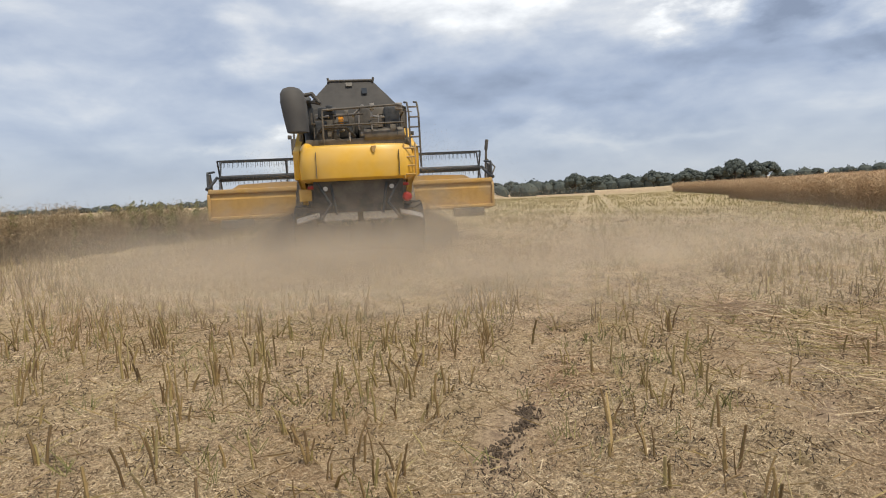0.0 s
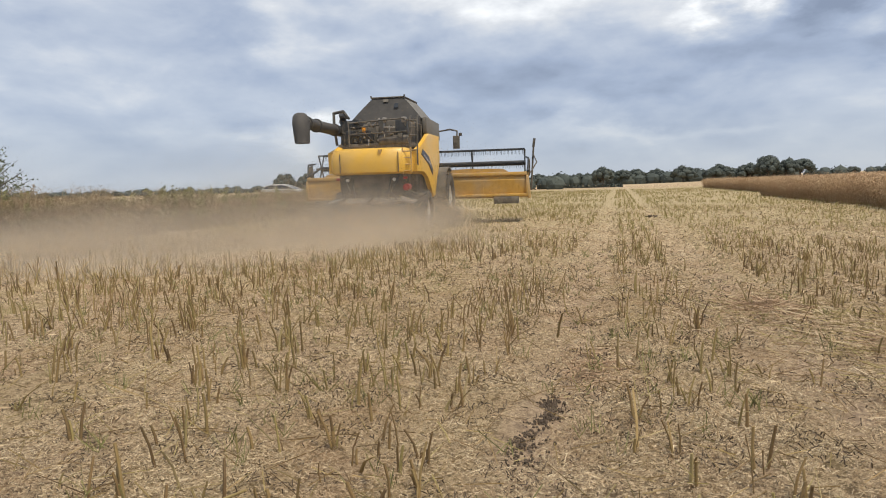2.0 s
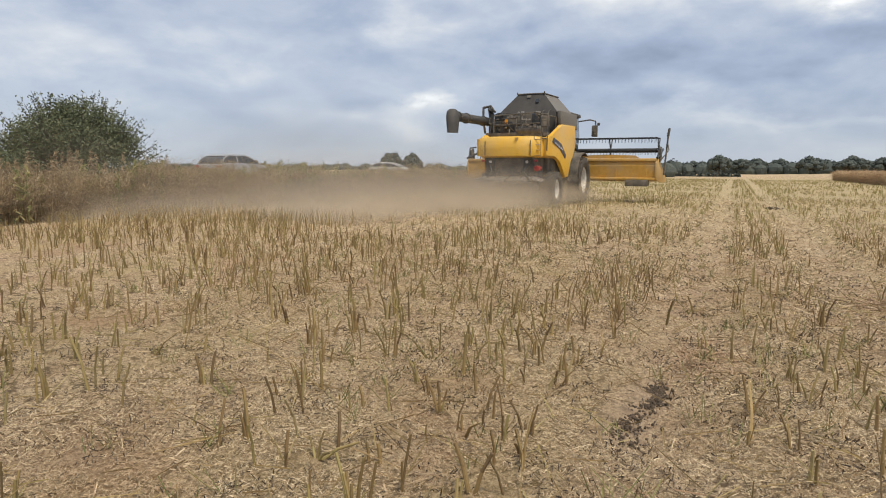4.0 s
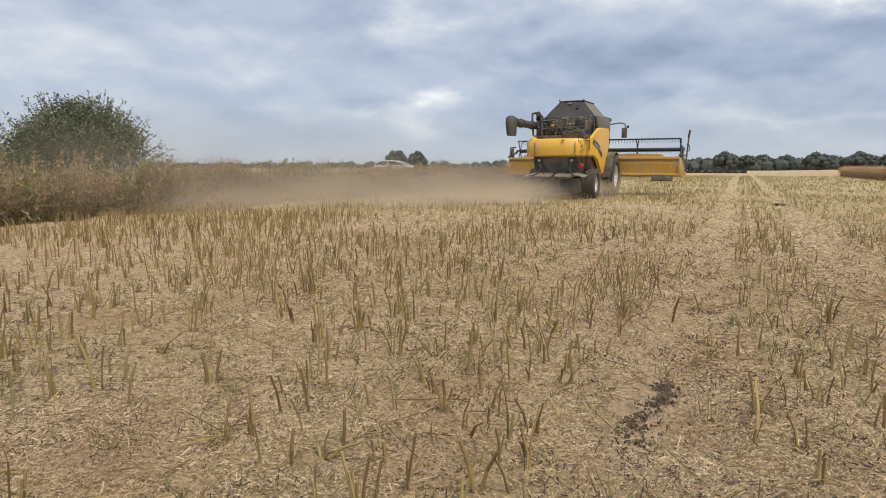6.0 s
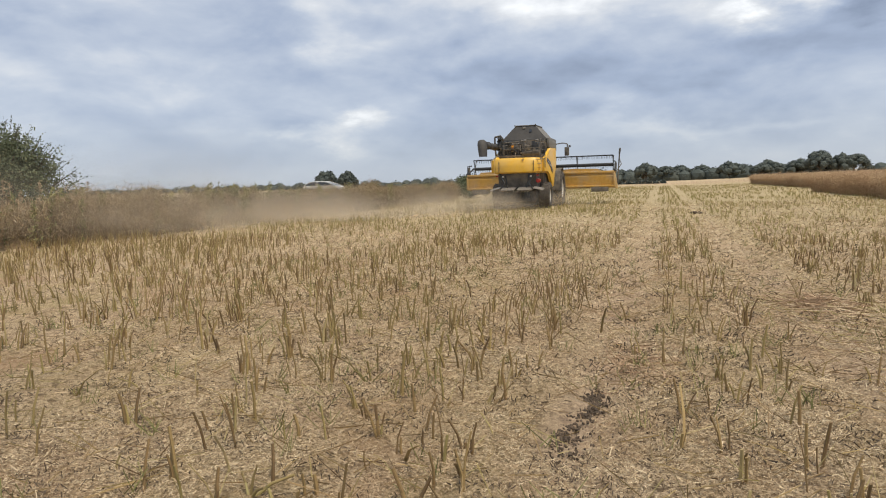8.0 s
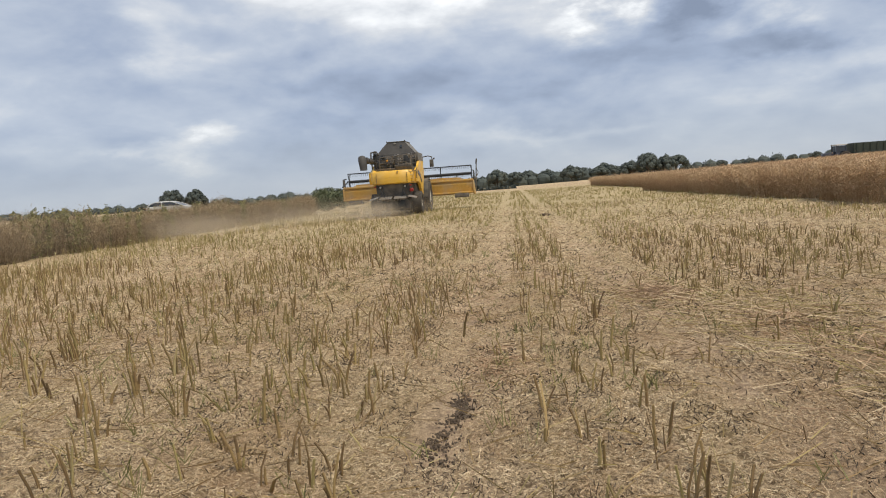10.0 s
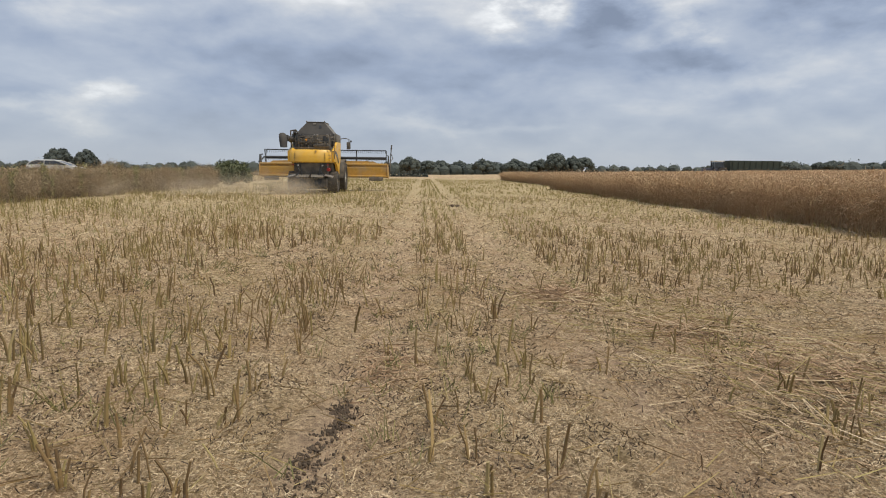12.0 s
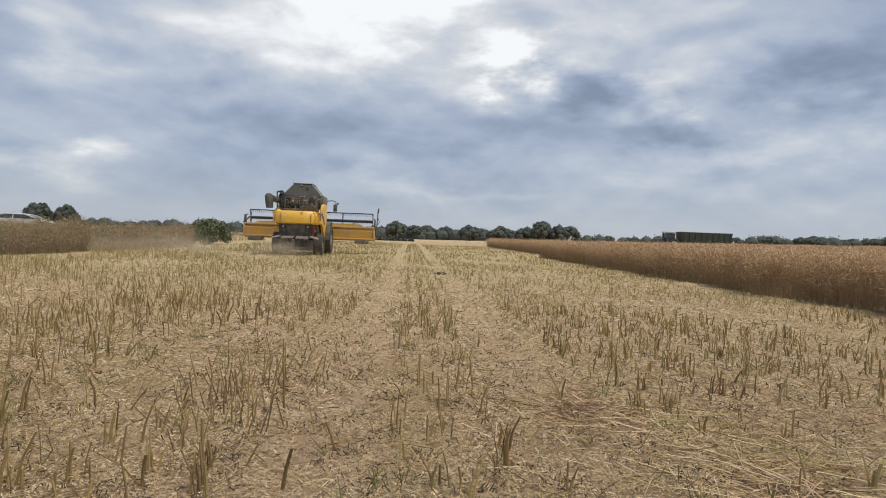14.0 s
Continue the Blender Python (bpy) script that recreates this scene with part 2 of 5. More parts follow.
M = {
    "ground": ground_material(),
    "stubble": material("cut_rape_stalk", [(0.3, (0.18, 0.11, 0.05)), (0.6, (0.36, 0.25, 0.12))], 60, 0.75, bump=0.2, coarse=(0.55, (0.275, 0.225, 0.085)),
                        island=[(0.0, (0.10, 0.06, 0.028)), (0.45, (0.23, 0.148, 0.06)), (0.75, (0.35, 0.25, 0.10)), (0.92, (0.34, 0.29, 0.105)), (1.0, (0.50, 0.40, 0.21))]),
    "farstubble": material("olive_cut_stalks", [(0.3, (0.20, 0.16, 0.06)), (0.6, (0.34, 0.28, 0.12))], 30, 0.8, bump=0, coarse=(0.30, (0.30, 0.275, 0.10)),
                           island=[(0.0, (0.14, 0.092, 0.04)), (0.35, (0.30, 0.22, 0.092)), (0.7, (0.38, 0.32, 0.12)), (1.0, (0.50, 0.42, 0.215))]),
    "litter": material("chopped_straw", [(0.3, (0.34, 0.24, 0.13)), (0.6, (0.5, 0.39, 0.24))], 50, 0.8, bump=0, coarse=(0.95, (0.40, 0.275, 0.16)),
                       island=[(0.0, (0.10, 0.067, 0.04)), (0.25, (0.31, 0.24, 0.155)), (0.5, (0.64, 0.505, 0.325)), (1.0, (0.82, 0.69, 0.48))]),
    "rust": material("weathered_reddish_straw", [(0.3, (0.24, 0.14, 0.08)), (0.65, (0.36, 0.22, 0.13))], 20, 0.85, bump=0,
                     island=[(0.0, (0.22, 0.145, 0.085)), (0.5, (0.42, 0.295, 0.18)), (1.0, (0.60, 0.46, 0.30))]),
    "drymass": material("dry_verge_growth", [(0.3, (0.15, 0.10, 0.055)), (0.65, (0.28, 0.20, 0.11))], 5, 0.95, bump=0.6, bump_scale=14),
    "soil": material("dark_bare_soil", [(0.3, (0.045, 0.033, 0.023)), (0.6, (0.12, 0.088, 0.06))], 30, 0.95, bump=0.5),
    "crop": material("ripe_rape_stems", [(0.3, (0.26, 0.145, 0.068)), (0.65, (0.46, 0.28, 0.14))], 8, 0.85, bump=0,
                     island=[(0.0, (0.40, 0.275, 0.165)), (0.5, (0.53, 0.385, 0.235)), (0.85, (0.62, 0.475, 0.30)), (1.0, (0.66, 0.54, 0.34))]),
    "drycrop": material("dry_tan_rape_stems", [(0.3, (0.22, 0.14, 0.075)), (0.65, (0.42, 0.29, 0.16))], 8, 0.85, bump=0,
                        island=[(0.0, (0.13, 0.09, 0.05)), (0.45, (0.27, 0.20, 0.115)), (0.8, (0.40, 0.32, 0.19)), (1.0, (0.52, 0.44, 0.29))]),
    "cropmass": material("ripe_rape_canopy", [(0.3, (0.28, 0.18, 0.10)), (0.65, (0.46, 0.31, 0.175))], 5, 0.95, bump=0.6, bump_scale=14),
    "weed": material("green_weed_leaves", [(0.3, (0.10, 0.11, 0.035)), (0.65, (0.19, 0.19, 0.065))], 12, 0.7, bump=0,
                     island=[(0.0, (0.13, 0.13, 0.045)), (0.6, (0.25, 0.245, 0.085)), (1.0, (0.40, 0.34, 0.15))]),
    "leaf": material("hawthorn_leaves", [(0.3, (0.035, 0.055, 0.022)), (0.65, (0.075, 0.105, 0.04))], 3, 0.7, bump=0,
                     island=[(0.0, (0.08, 0.095, 0.05)), (0.6, (0.135, 0.152, 0.08)), (1.0, (0.20, 0.21, 0.115))]),
    # far leaves: the bluish grey of distance haze is mixed into their colour
    "hazyleaf": material("haze_tinted_tree_leaves", [(0.3, (0.035, 0.05, 0.035)), (0.65, (0.06, 0.08, 0.05))], 1, 0.8, bump=0,
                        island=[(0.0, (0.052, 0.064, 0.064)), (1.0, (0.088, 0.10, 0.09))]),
    "bark": material("grey_bark", [(0.3, (0.06, 0.05, 0.04)), (0.65, (0.14, 0.12, 0.095))], 14, 0.9, bump=0.5),
    "yellow": material("dusty_yellow_paint", [(0.3, (0.74, 0.42, 0.035)), (0.7, (0.80, 0.48, 0.06))], 5, 0.4, bump=0.02, coarse=(0.9, (0.72, 0.46, 0.12))),
    "ochre": material("worn_yellow_sheet_metal", [(0.3, (0.46, 0.265, 0.055)), (0.7, (0.57, 0.345, 0.085))], 6, 0.65, bump=0.05, coarse=(1.1, (0.44, 0.305, 0.15))),
    "black": material("dusty_black_plastic", [(0.3, (0.05, 0.046, 0.041)), (0.7, (0.11, 0.10, 0.086))], 9, 0.75, bump=0.1, coarse=(2.0, (0.17, 0.148, 0.118))),
    "tank": material("dark_grey_tank_sheet", [(0.3, (0.042, 0.04, 0.038)), (0.7, (0.064, 0.061, 0.057))], 6, 0.7, bump=0.06, coarse=(0.8, (0.078, 0.073, 0.066))),
    "grille": material("grey_perforated_side_panel", [(0.3, (0.13, 0.12, 0.10)), (0.7, (0.19, 0.175, 0.15))], 40, 0.6, bump=0.1),
    "steel": material("dusty_bare_steel", [(0.3, (0.22, 0.20, 0.175)), (0.7, (0.38, 0.35, 0.31))], 12, 0.5, 0.5, bump=0.1),
    "darksteel": material("dark_painted_steel", [(0.3, (0.03, 0.033, 0.036)), (0.7, (0.075, 0.078, 0.08))], 12, 0.5, 0.3, bump=0.1),
    "rubber": material("dusty_tyre_rubber", [(0.3, (0.04, 0.037, 0.034)), (0.7, (0.115, 0.10, 0.082))], 14, 0.9, bump=0.3),
    "rim": material("pale_grey_wheel_paint", [(0.3, (0.52, 0.50, 0.46)), (0.7, (0.66, 0.64, 0.59))], 10, 0.5, bump=0.05),
    "decal": material("dark_blue_decal", [(0.3, (0.03, 0.035, 0.06)), (0.7, (0.06, 0.065, 0.09))], 10, 0.4, bump=0),
    "silver": material("silver_car_paint", [(0.3, (0.36, 0.37, 0.38)), (0.7, (0.44, 0.45, 0.46))], 10, 0.3, 0.4, bump=0),
    "white": material("dusty_white_car_paint", [(0.3, (0.46, 0.46, 0.45)), (0.7, (0.54, 0.54, 0.52))], 10, 0.3, bump=0),
    "red": material("red_lamp_plastic", [(0.3, (0.30, 0.02, 0.015)), (0.7, (0.42, 0.03, 0.02))], 10, 0.3, bump=0),
    "amber": material("orange_lamp_plastic", [(0.3, (0.75, 0.30, 0.03)), (0.7, (0.85, 0.38, 0.05))], 10, 0.3, bump=0),
    "glass": material("tinted_glass", [(0.3, (0.02, 0.024, 0.028)), (0.7, (0.035, 0.04, 0.045))], 3, 0.06, bump=0, spec=0.8),
    "asphalt": material("worn_asphalt", [(0.3, (0.04, 0.04, 0.04)), (0.7, (0.075, 0.073, 0.07))], 25, 0.9, bump=0.3),
    "blue": material("dark_blue_tractor_paint", [(0.3, (0.05, 0.055, 0.075)), (0.7, (0.075, 0.08, 0.10))], 6, 0.4, bump=0),
    "trailer": material("dark_green_trailer_sheet", [(0.3, (0.035, 0.05, 0.04)), (0.7, (0.06, 0.075, 0.058))], 4, 0.6, bump=0.05),
    "dust": dust_material("airborne_dust", 0.37, 1),
    "haze": dust_material("thin_airborne_dust", 0.42, 2),
    "hedge_veil": dust_material("thin_brownish_dust", 0.105, 4),
    "veil": dust_material("faint_drifting_dust", 0.075, 3),
}

# ---- mesh helpers ----


def box(bm, c, s, rx=0, ry=0, rz=0, bevel=0.0):
    r = bmesh.ops.create_cube(bm, size=1.0)
    vs = r["verts"]
    m = pose(*c, rx, ry, rz) @ Matrix.Diagonal((*s, 1))
    bmesh.ops.transform(bm, matrix=m, verts=vs)
    if bevel:
        es = list({e for v in vs for e in v.link_edges})
        bmesh.ops.bevel(bm, geom=es, offset=bevel, segments=2, affect="EDGES", profile=0.5)


def tube(bm, a, b, r, r2=None, n=8, caps=True):
    a, b = Vector(a), Vector(b)
    d = b - a
    m = Matrix.Translation((a + b) / 2) @ d.to_track_quat("Z", "Y").to_matrix().to_4x4()
    bmesh.ops.create_cone(bm, cap_ends=caps, cap_tris=False, segments=n, radius1=r, radius2=r if r2 is None else r2, depth=d.length, matrix=m)


def pipe(bm, pts, r, n=8):
    for a, b in zip(pts, pts[1:]):
        tube(bm, a, b, r, None, n)
    for p in pts[1:-1]:
        bmesh.ops.create_uvsphere(bm, u_segments=n, v_segments=4, radius=r, matrix=Matrix.Translation(p))


def prism(bm, outline, x0, x1, axis="x", bevel=0.0):
    """An outline of (y, z) pulled along x, or of (x, z) pulled along y."""
    def at(p, k):
        return (k, p[0], p[1]) if axis == "x" else (p[0], k, p[1])
    a = [bm.verts.new(at(p, x0)) for p in outline]
    b = [bm.verts.new(at(p, x1)) for p in outline]
    n = len(outline)
    fs = [bm.faces.new(a), bm.faces.new(b[::-1])]
    for i in range(n):
        fs.append(bm.faces.new((a[i], b[i], b[(i + 1) % n], a[(i + 1) % n])))
    if bevel:
        bmesh.ops.bevel(bm, geom=list({e for f in fs for e in f.edges}), offset=bevel, segments=2, affect="EDGES", profile=0.5)


def loft(bm, rings, closed=True):
    rows = [[bm.verts.new(p) for p in r] for r in rings]
    n = len(rows[0])
    for a, b in zip(rows, rows[1:]):
        for i in range(n if closed else n - 1):
            bm.faces.new((a[i], a[(i + 1) % n], b[(i + 1) % n], b[i]))
    if closed:
        bm.faces.new(rows[0][::-1])
        bm.faces.new(rows[-1])


def lathe(bm, profile, n=28, m=Matrix()):
    """Profile of (radius, x) spun round the x axis."""
    rows = []
    for i in range(n):
        a = 2 * math.pi * i / n
        rows.append([bm.verts.new(m @ Vector((x, r * math.cos(a), r * math.sin(a)))) for r, x in profile])
    k = len(profile)
    for i in range(n):
        a, b = rows[i], rows[(i + 1) % n]
        for j in range(k - 1):
            bm.faces.new((a[j], a[j + 1], b[j + 1], b[j]))


def finish(bm, name, mat, smooth=False):
    bmesh.ops.recalc_face_normals(bm, faces=bm.faces)
    me = bpy.data.meshes.new(name)
    bm.to_mesh(me)
    bm.free()
    me.materials.append(mat)
    if smooth:
        me.shade_smooth()
        me.set_sharp_from_angle(angle=radians(38))
    return me


def part(name, bm, mat, parent, label="", at=None, smooth=True):
    ob = new(name, finish(bm, name, M[mat], smooth))
    ob.parent = parent
    if at is not None:
        ob.matrix_basis = at
    return tagged(ob, label)


def whole(name, bm, mat, label, category, kind="", group="", smooth=False):
    return tagged(new(name, finish(bm, name, M[mat], smooth)), label, category, group, kind)


def thing(name, label, category, at=Matrix(), group=""):
    ob = tagged(new(name), label, category, group)
    ob.empty_display_size = 0.3
    ob.matrix_basis = at
    return ob


def sheet(name, verts, faces, mat):
    me = bpy.data.meshes.new(name)
    me.from_pydata(verts.tolist() if hasattr(verts, "tolist") else verts, [], faces.tolist() if hasattr(faces, "tolist") else faces)
    me.materials.append(M[mat])
    return new(name, me)


rng = np.random.default_rng(7)
EDGE_LEFT, EDGE_RIGHT = -16.6, 10.6


def tilt(x):
    """The land rises gently to the east."""
    return 0.02 * np.clip(np.asarray(x, dtype=float) - 8.0, 0, 420)


def relief(x, y):
    """Height of the soil: low ridges, hollows of the two wheel tracks."""
    z = 0.012 * np.sin(x * 5.1 + 0.7 * np.sin(y * 0.9)) + 0.010 * np.sin(y * 3.3 + x * 1.7) + 0.008 * np.sin(x * 13.0 + y * 9.0) * np.sin(y * 11.0 - x * 4.0)
    for cx in (-0.42, 1.35):
        z = z - 0.035 * np.exp(-((x - cx - 0.06 * np.sin(y * 0.4)) / 0.3) ** 2)
    # the verge rises to the road along the left side
    z = z + 0.72 * np.clip((-19.5 - x) / 2.2, 0, 1)
    return z + tilt(x)


def build_ground():
    xs = np.unique(np.concatenate([[-2500, -900, -400, -200, -100, -60, -40, -30, -24, -23, -22, -21, -20, -19, -18], np.arange(-17, -9, 0.3), np.arange(-9, 9, 0.09), np.arange(9, 18, 0.35), [20, 25, 35, 50, 80, 150, 300, 900, 2500]]))
    ys = np.unique(np.concatenate([[-900, -200, -60, -20, -8, -3], np.arange(-2, 0.6, 0.2), np.arange(0.6, 16, 0.09), np.arange(16, 40, 0.3), np.arange(40, 70, 1.5), [75, 80, 90, 96, 99, 102, 106, 110, 120, 135, 150, 165, 180, 200, 260, 350, 600, 1200, 3500]]))
    gx, gy = np.meshgrid(xs, ys)
    fade = np.clip((120 - np.hypot(gx, gy)) / 60, 0, 1)
    gz = relief(gx, gy) - tilt(gx)
    gz = np.where(gx > -19, gz * fade, gz) + tilt(gx)
    rough = rng.normal(0, 0.006, gz.shape) * ((np.abs(gx) < 9) & (gy < 16))
    v = np.stack([gx, gy, gz + rough], -1).reshape(-1, 3)
    n, k = len(xs), len(ys)
    i = (np.arange(k - 1)[:, None] * n + np.arange(n - 1)[None, :]).reshape(-1)
    f = np.stack([i, i + 1, i + n + 1, i + n], -1)
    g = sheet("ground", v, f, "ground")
    g.data.shade_smooth()
    tagged(g, "harvested rape field covered in pale chopped straw", "field", kind="structure")


def stems(name, base, top, r0, r1, mat, sides=4):
    """Many tapered stalks in one mesh, from base to top points."""
    base, top = np.asarray(base), np.asarray(top)
    n = len(base)
    d = top - base
    d = d / np.linalg.norm(d, axis=1, keepdims=True)
    ref = np.where(np.abs(d[:, 2:3]) > 0.9, np.array([[1.0, 0, 0]]), np.array([[0, 0, 1.0]]))
    u = np.cross(d, ref)
    u /= np.linalg.norm(u, axis=1, keepdims=True)
    w = np.cross(d, u)
    r0, r1 = np.broadcast_to(r0, (n,))[:, None], np.broadcast_to(r1, (n,))[:, None]
    rings = []
    for c, r in ((base, r0), (top, r1)):
        for k in range(sides):
            a = 2 * math.pi * k / sides
            rings.append(c + r * (math.cos(a) * u + math.sin(a) * w))
    v = np.stack(rings, 1).reshape(-1, 3)
    o = (np.arange(n) * 2 * sides)[:, None]
    quads = np.concatenate([np.stack([o[:, 0] + k, o[:, 0] + (k + 1) % sides, o[:, 0] + sides + (k + 1) % sides, o[:, 0] + sides + k], -1) for k in range(sides)])
    faces = quads.tolist()
    if sides == 4:
        faces += (o + np.arange(sides, 2 * sides)[None, :]).tolist()
    return sheet(name, v, faces, mat)


def bent_stems(name, base, mid, top, r, mat):
    """Cut stalks with a slight kink, one closed mesh island each."""
    n = len(base)
    rings = []
    for c, k in ((base, 1.2), (mid, 1.0), (top, 0.9)):
        for q in range(5):
            a = 2 * math.pi * q / 5
            rings.append(c + (r * k)[:, None] * np.array([[math.cos(a), math.sin(a), 0.25 * math.cos(a) if c is top else 0.0]]))
    v = np.stack(rings, 1).reshape(-1, 3)
    o = np.arange(n) * 15
    faces = []
    for s in (0, 5):
        for q in range(5):
            faces.append(np.stack([o + s + q, o + s + (q + 1) % 5, o + s + 5 + (q + 1) % 5, o + s + 5 + q], -1))
    return sheet(name, v, np.concatenate(faces).tolist() + (o[:, None] + np.arange(10, 15)[None, :]).tolist(), mat)


def blades(name, centre, vec, width, mat):
    """Many flat slivers, each a quad along vec."""
    n = len(centre)
    side = rng.normal(size=(n, 3))
    side = np.cross(vec, side)
    side /= np.linalg.norm(side, axis=1, keepdims=True) + 1e-9
    side *= np.broadcast_to(width, (n,))[:, None] / 2
    v = np.stack([centre - vec / 2 - side, centre - vec / 2 + side, centre + vec / 2 + side * 0.7, centre + vec / 2 - side * 0.7], 1).reshape(-1, 3)
    f = np.arange(4 * n).reshape(n, 4)
    return sheet(name, v, f, mat)


def in_track(x, y):
    wob = 0.06 * np.sin(y * 0.4)
    return (np.abs(x + 0.42 + 0.005 * y - wob) < np.where(y < 20, 0.42, 0.33)) | (np.abs(x - 1.37 - wob) < np.where(y < 20, 0.5, 0.36))


def build_stubble():
    # plants stand in loose drill rows that run up the field; each plant leaves one to four cut stems
    for name, y0, y1, x0, x1, dens, sides, rad in (("stubble", -16, 0.9, -16, 14, 12, 3, 0.007), ("stubble", 0.9, 16, -16, 14, 22, 4, 0.0066), ("stubble", 6, 16, -16.2, -3.2, 10, 4, 0.0048), ("stubble", 3, 16, 1.9, 11, 11, 4, 0.0052), ("stubble", 16, 45, -16.5, 12, 19, 3, 0.007), ("stubble", 45, 110, -16, 13, 9, 3, 0.011)):
        n = int((y1 - y0) * (x1 - x0) * dens * 0.55)
        px, py = rng.uniform(x0, x1, n), rng.uniform(y0, y1, n)
        px = px * 0.6 + 0.4 * np.round(px / 0.34) * 0.34 + rng.normal(0, 0.03, n)
        patch = np.sin(px * 0.9 + 1.3 * np.sin(py * 0.33)) + np.sin(py * 0.55 + px * 0.4) + rng.normal(0, 0.6, n)
        keep = (~(in_track(px, py) & (rng.random(n) < np.where(py < 20, 0.97, 0.88)))) & (patch > -0.85)
        keep &= ~((px > 0.95) & (px < 2.3) & (rng.random(n) < 0.65) & (py < 8))
        keep &= np.hypot(px, py - 0.3) > 1.1
        px, py = px[keep], py[keep]
        rep = rng.integers(1, 4, len(px))
        bx = np.repeat(px, rep) + rng.normal(0, 0.022, rep.sum())
        by = np.repeat(py, rep) + rng.normal(0, 0.022, rep.sum())
        k = len(bx)
        h = np.clip(rng.normal(0.195, 0.06, k), 0.06, 0.36) * np.where(by > 16, 0.85, 1.0) * np.where(bx < -9, 1.25, 1.0) * np.where(bx > 2.2, 0.76, np.where(bx > -2, 0.9, 1.0))
        lean = rng.normal(0, 1.0, (k, 2)) * (h * np.where(rng.random(k) < 0.12, 0.5, 0.13))[:, None]
        bz = relief(bx, by) - 0.01
        base = np.stack([bx, by, bz], -1)
        mid = base + np.stack([lean[:, 0] * 0.45, lean[:, 1] * 0.45, h * 0.55], -1)
        top = base + np.stack([lean[:, 0] * 1.15 + rng.normal(0, 0.008, k), lean[:, 1] * 1.15, h], -1)
        r = np.clip(rng.normal(rad, rad * 0.28, k), rad * 0.4, rad * 1.8)
        if sides == 4:
            a = bent_stems("stubble", base, mid, top, r, "stubble")
        else:
            a = stems("stubble", base, top, r, r * 0.8, "farstubble", 3)
        tagged(a, "brown and yellowish cut rape stalks standing in rows", "stubble", kind="stuff")
        # thin side shoots on some stalks
        if sides == 4:
            s = rng.random(k) < 0.5
            b0 = base[s] + (mid[s] - base[s]) * rng.uniform(0.2, 0.9, (s.sum(), 1))
            out = rng.normal(0, 0.07, (s.sum(), 3))
            out[:, 2] = rng.uniform(0.03, 0.13, s.sum())
            tagged(stems("side_shoots", b0, b0 + out, 0.0026, 0.0014, "farstubble", 3), "thin broken side shoots on the cut stalks", "stubble", kind="stuff")


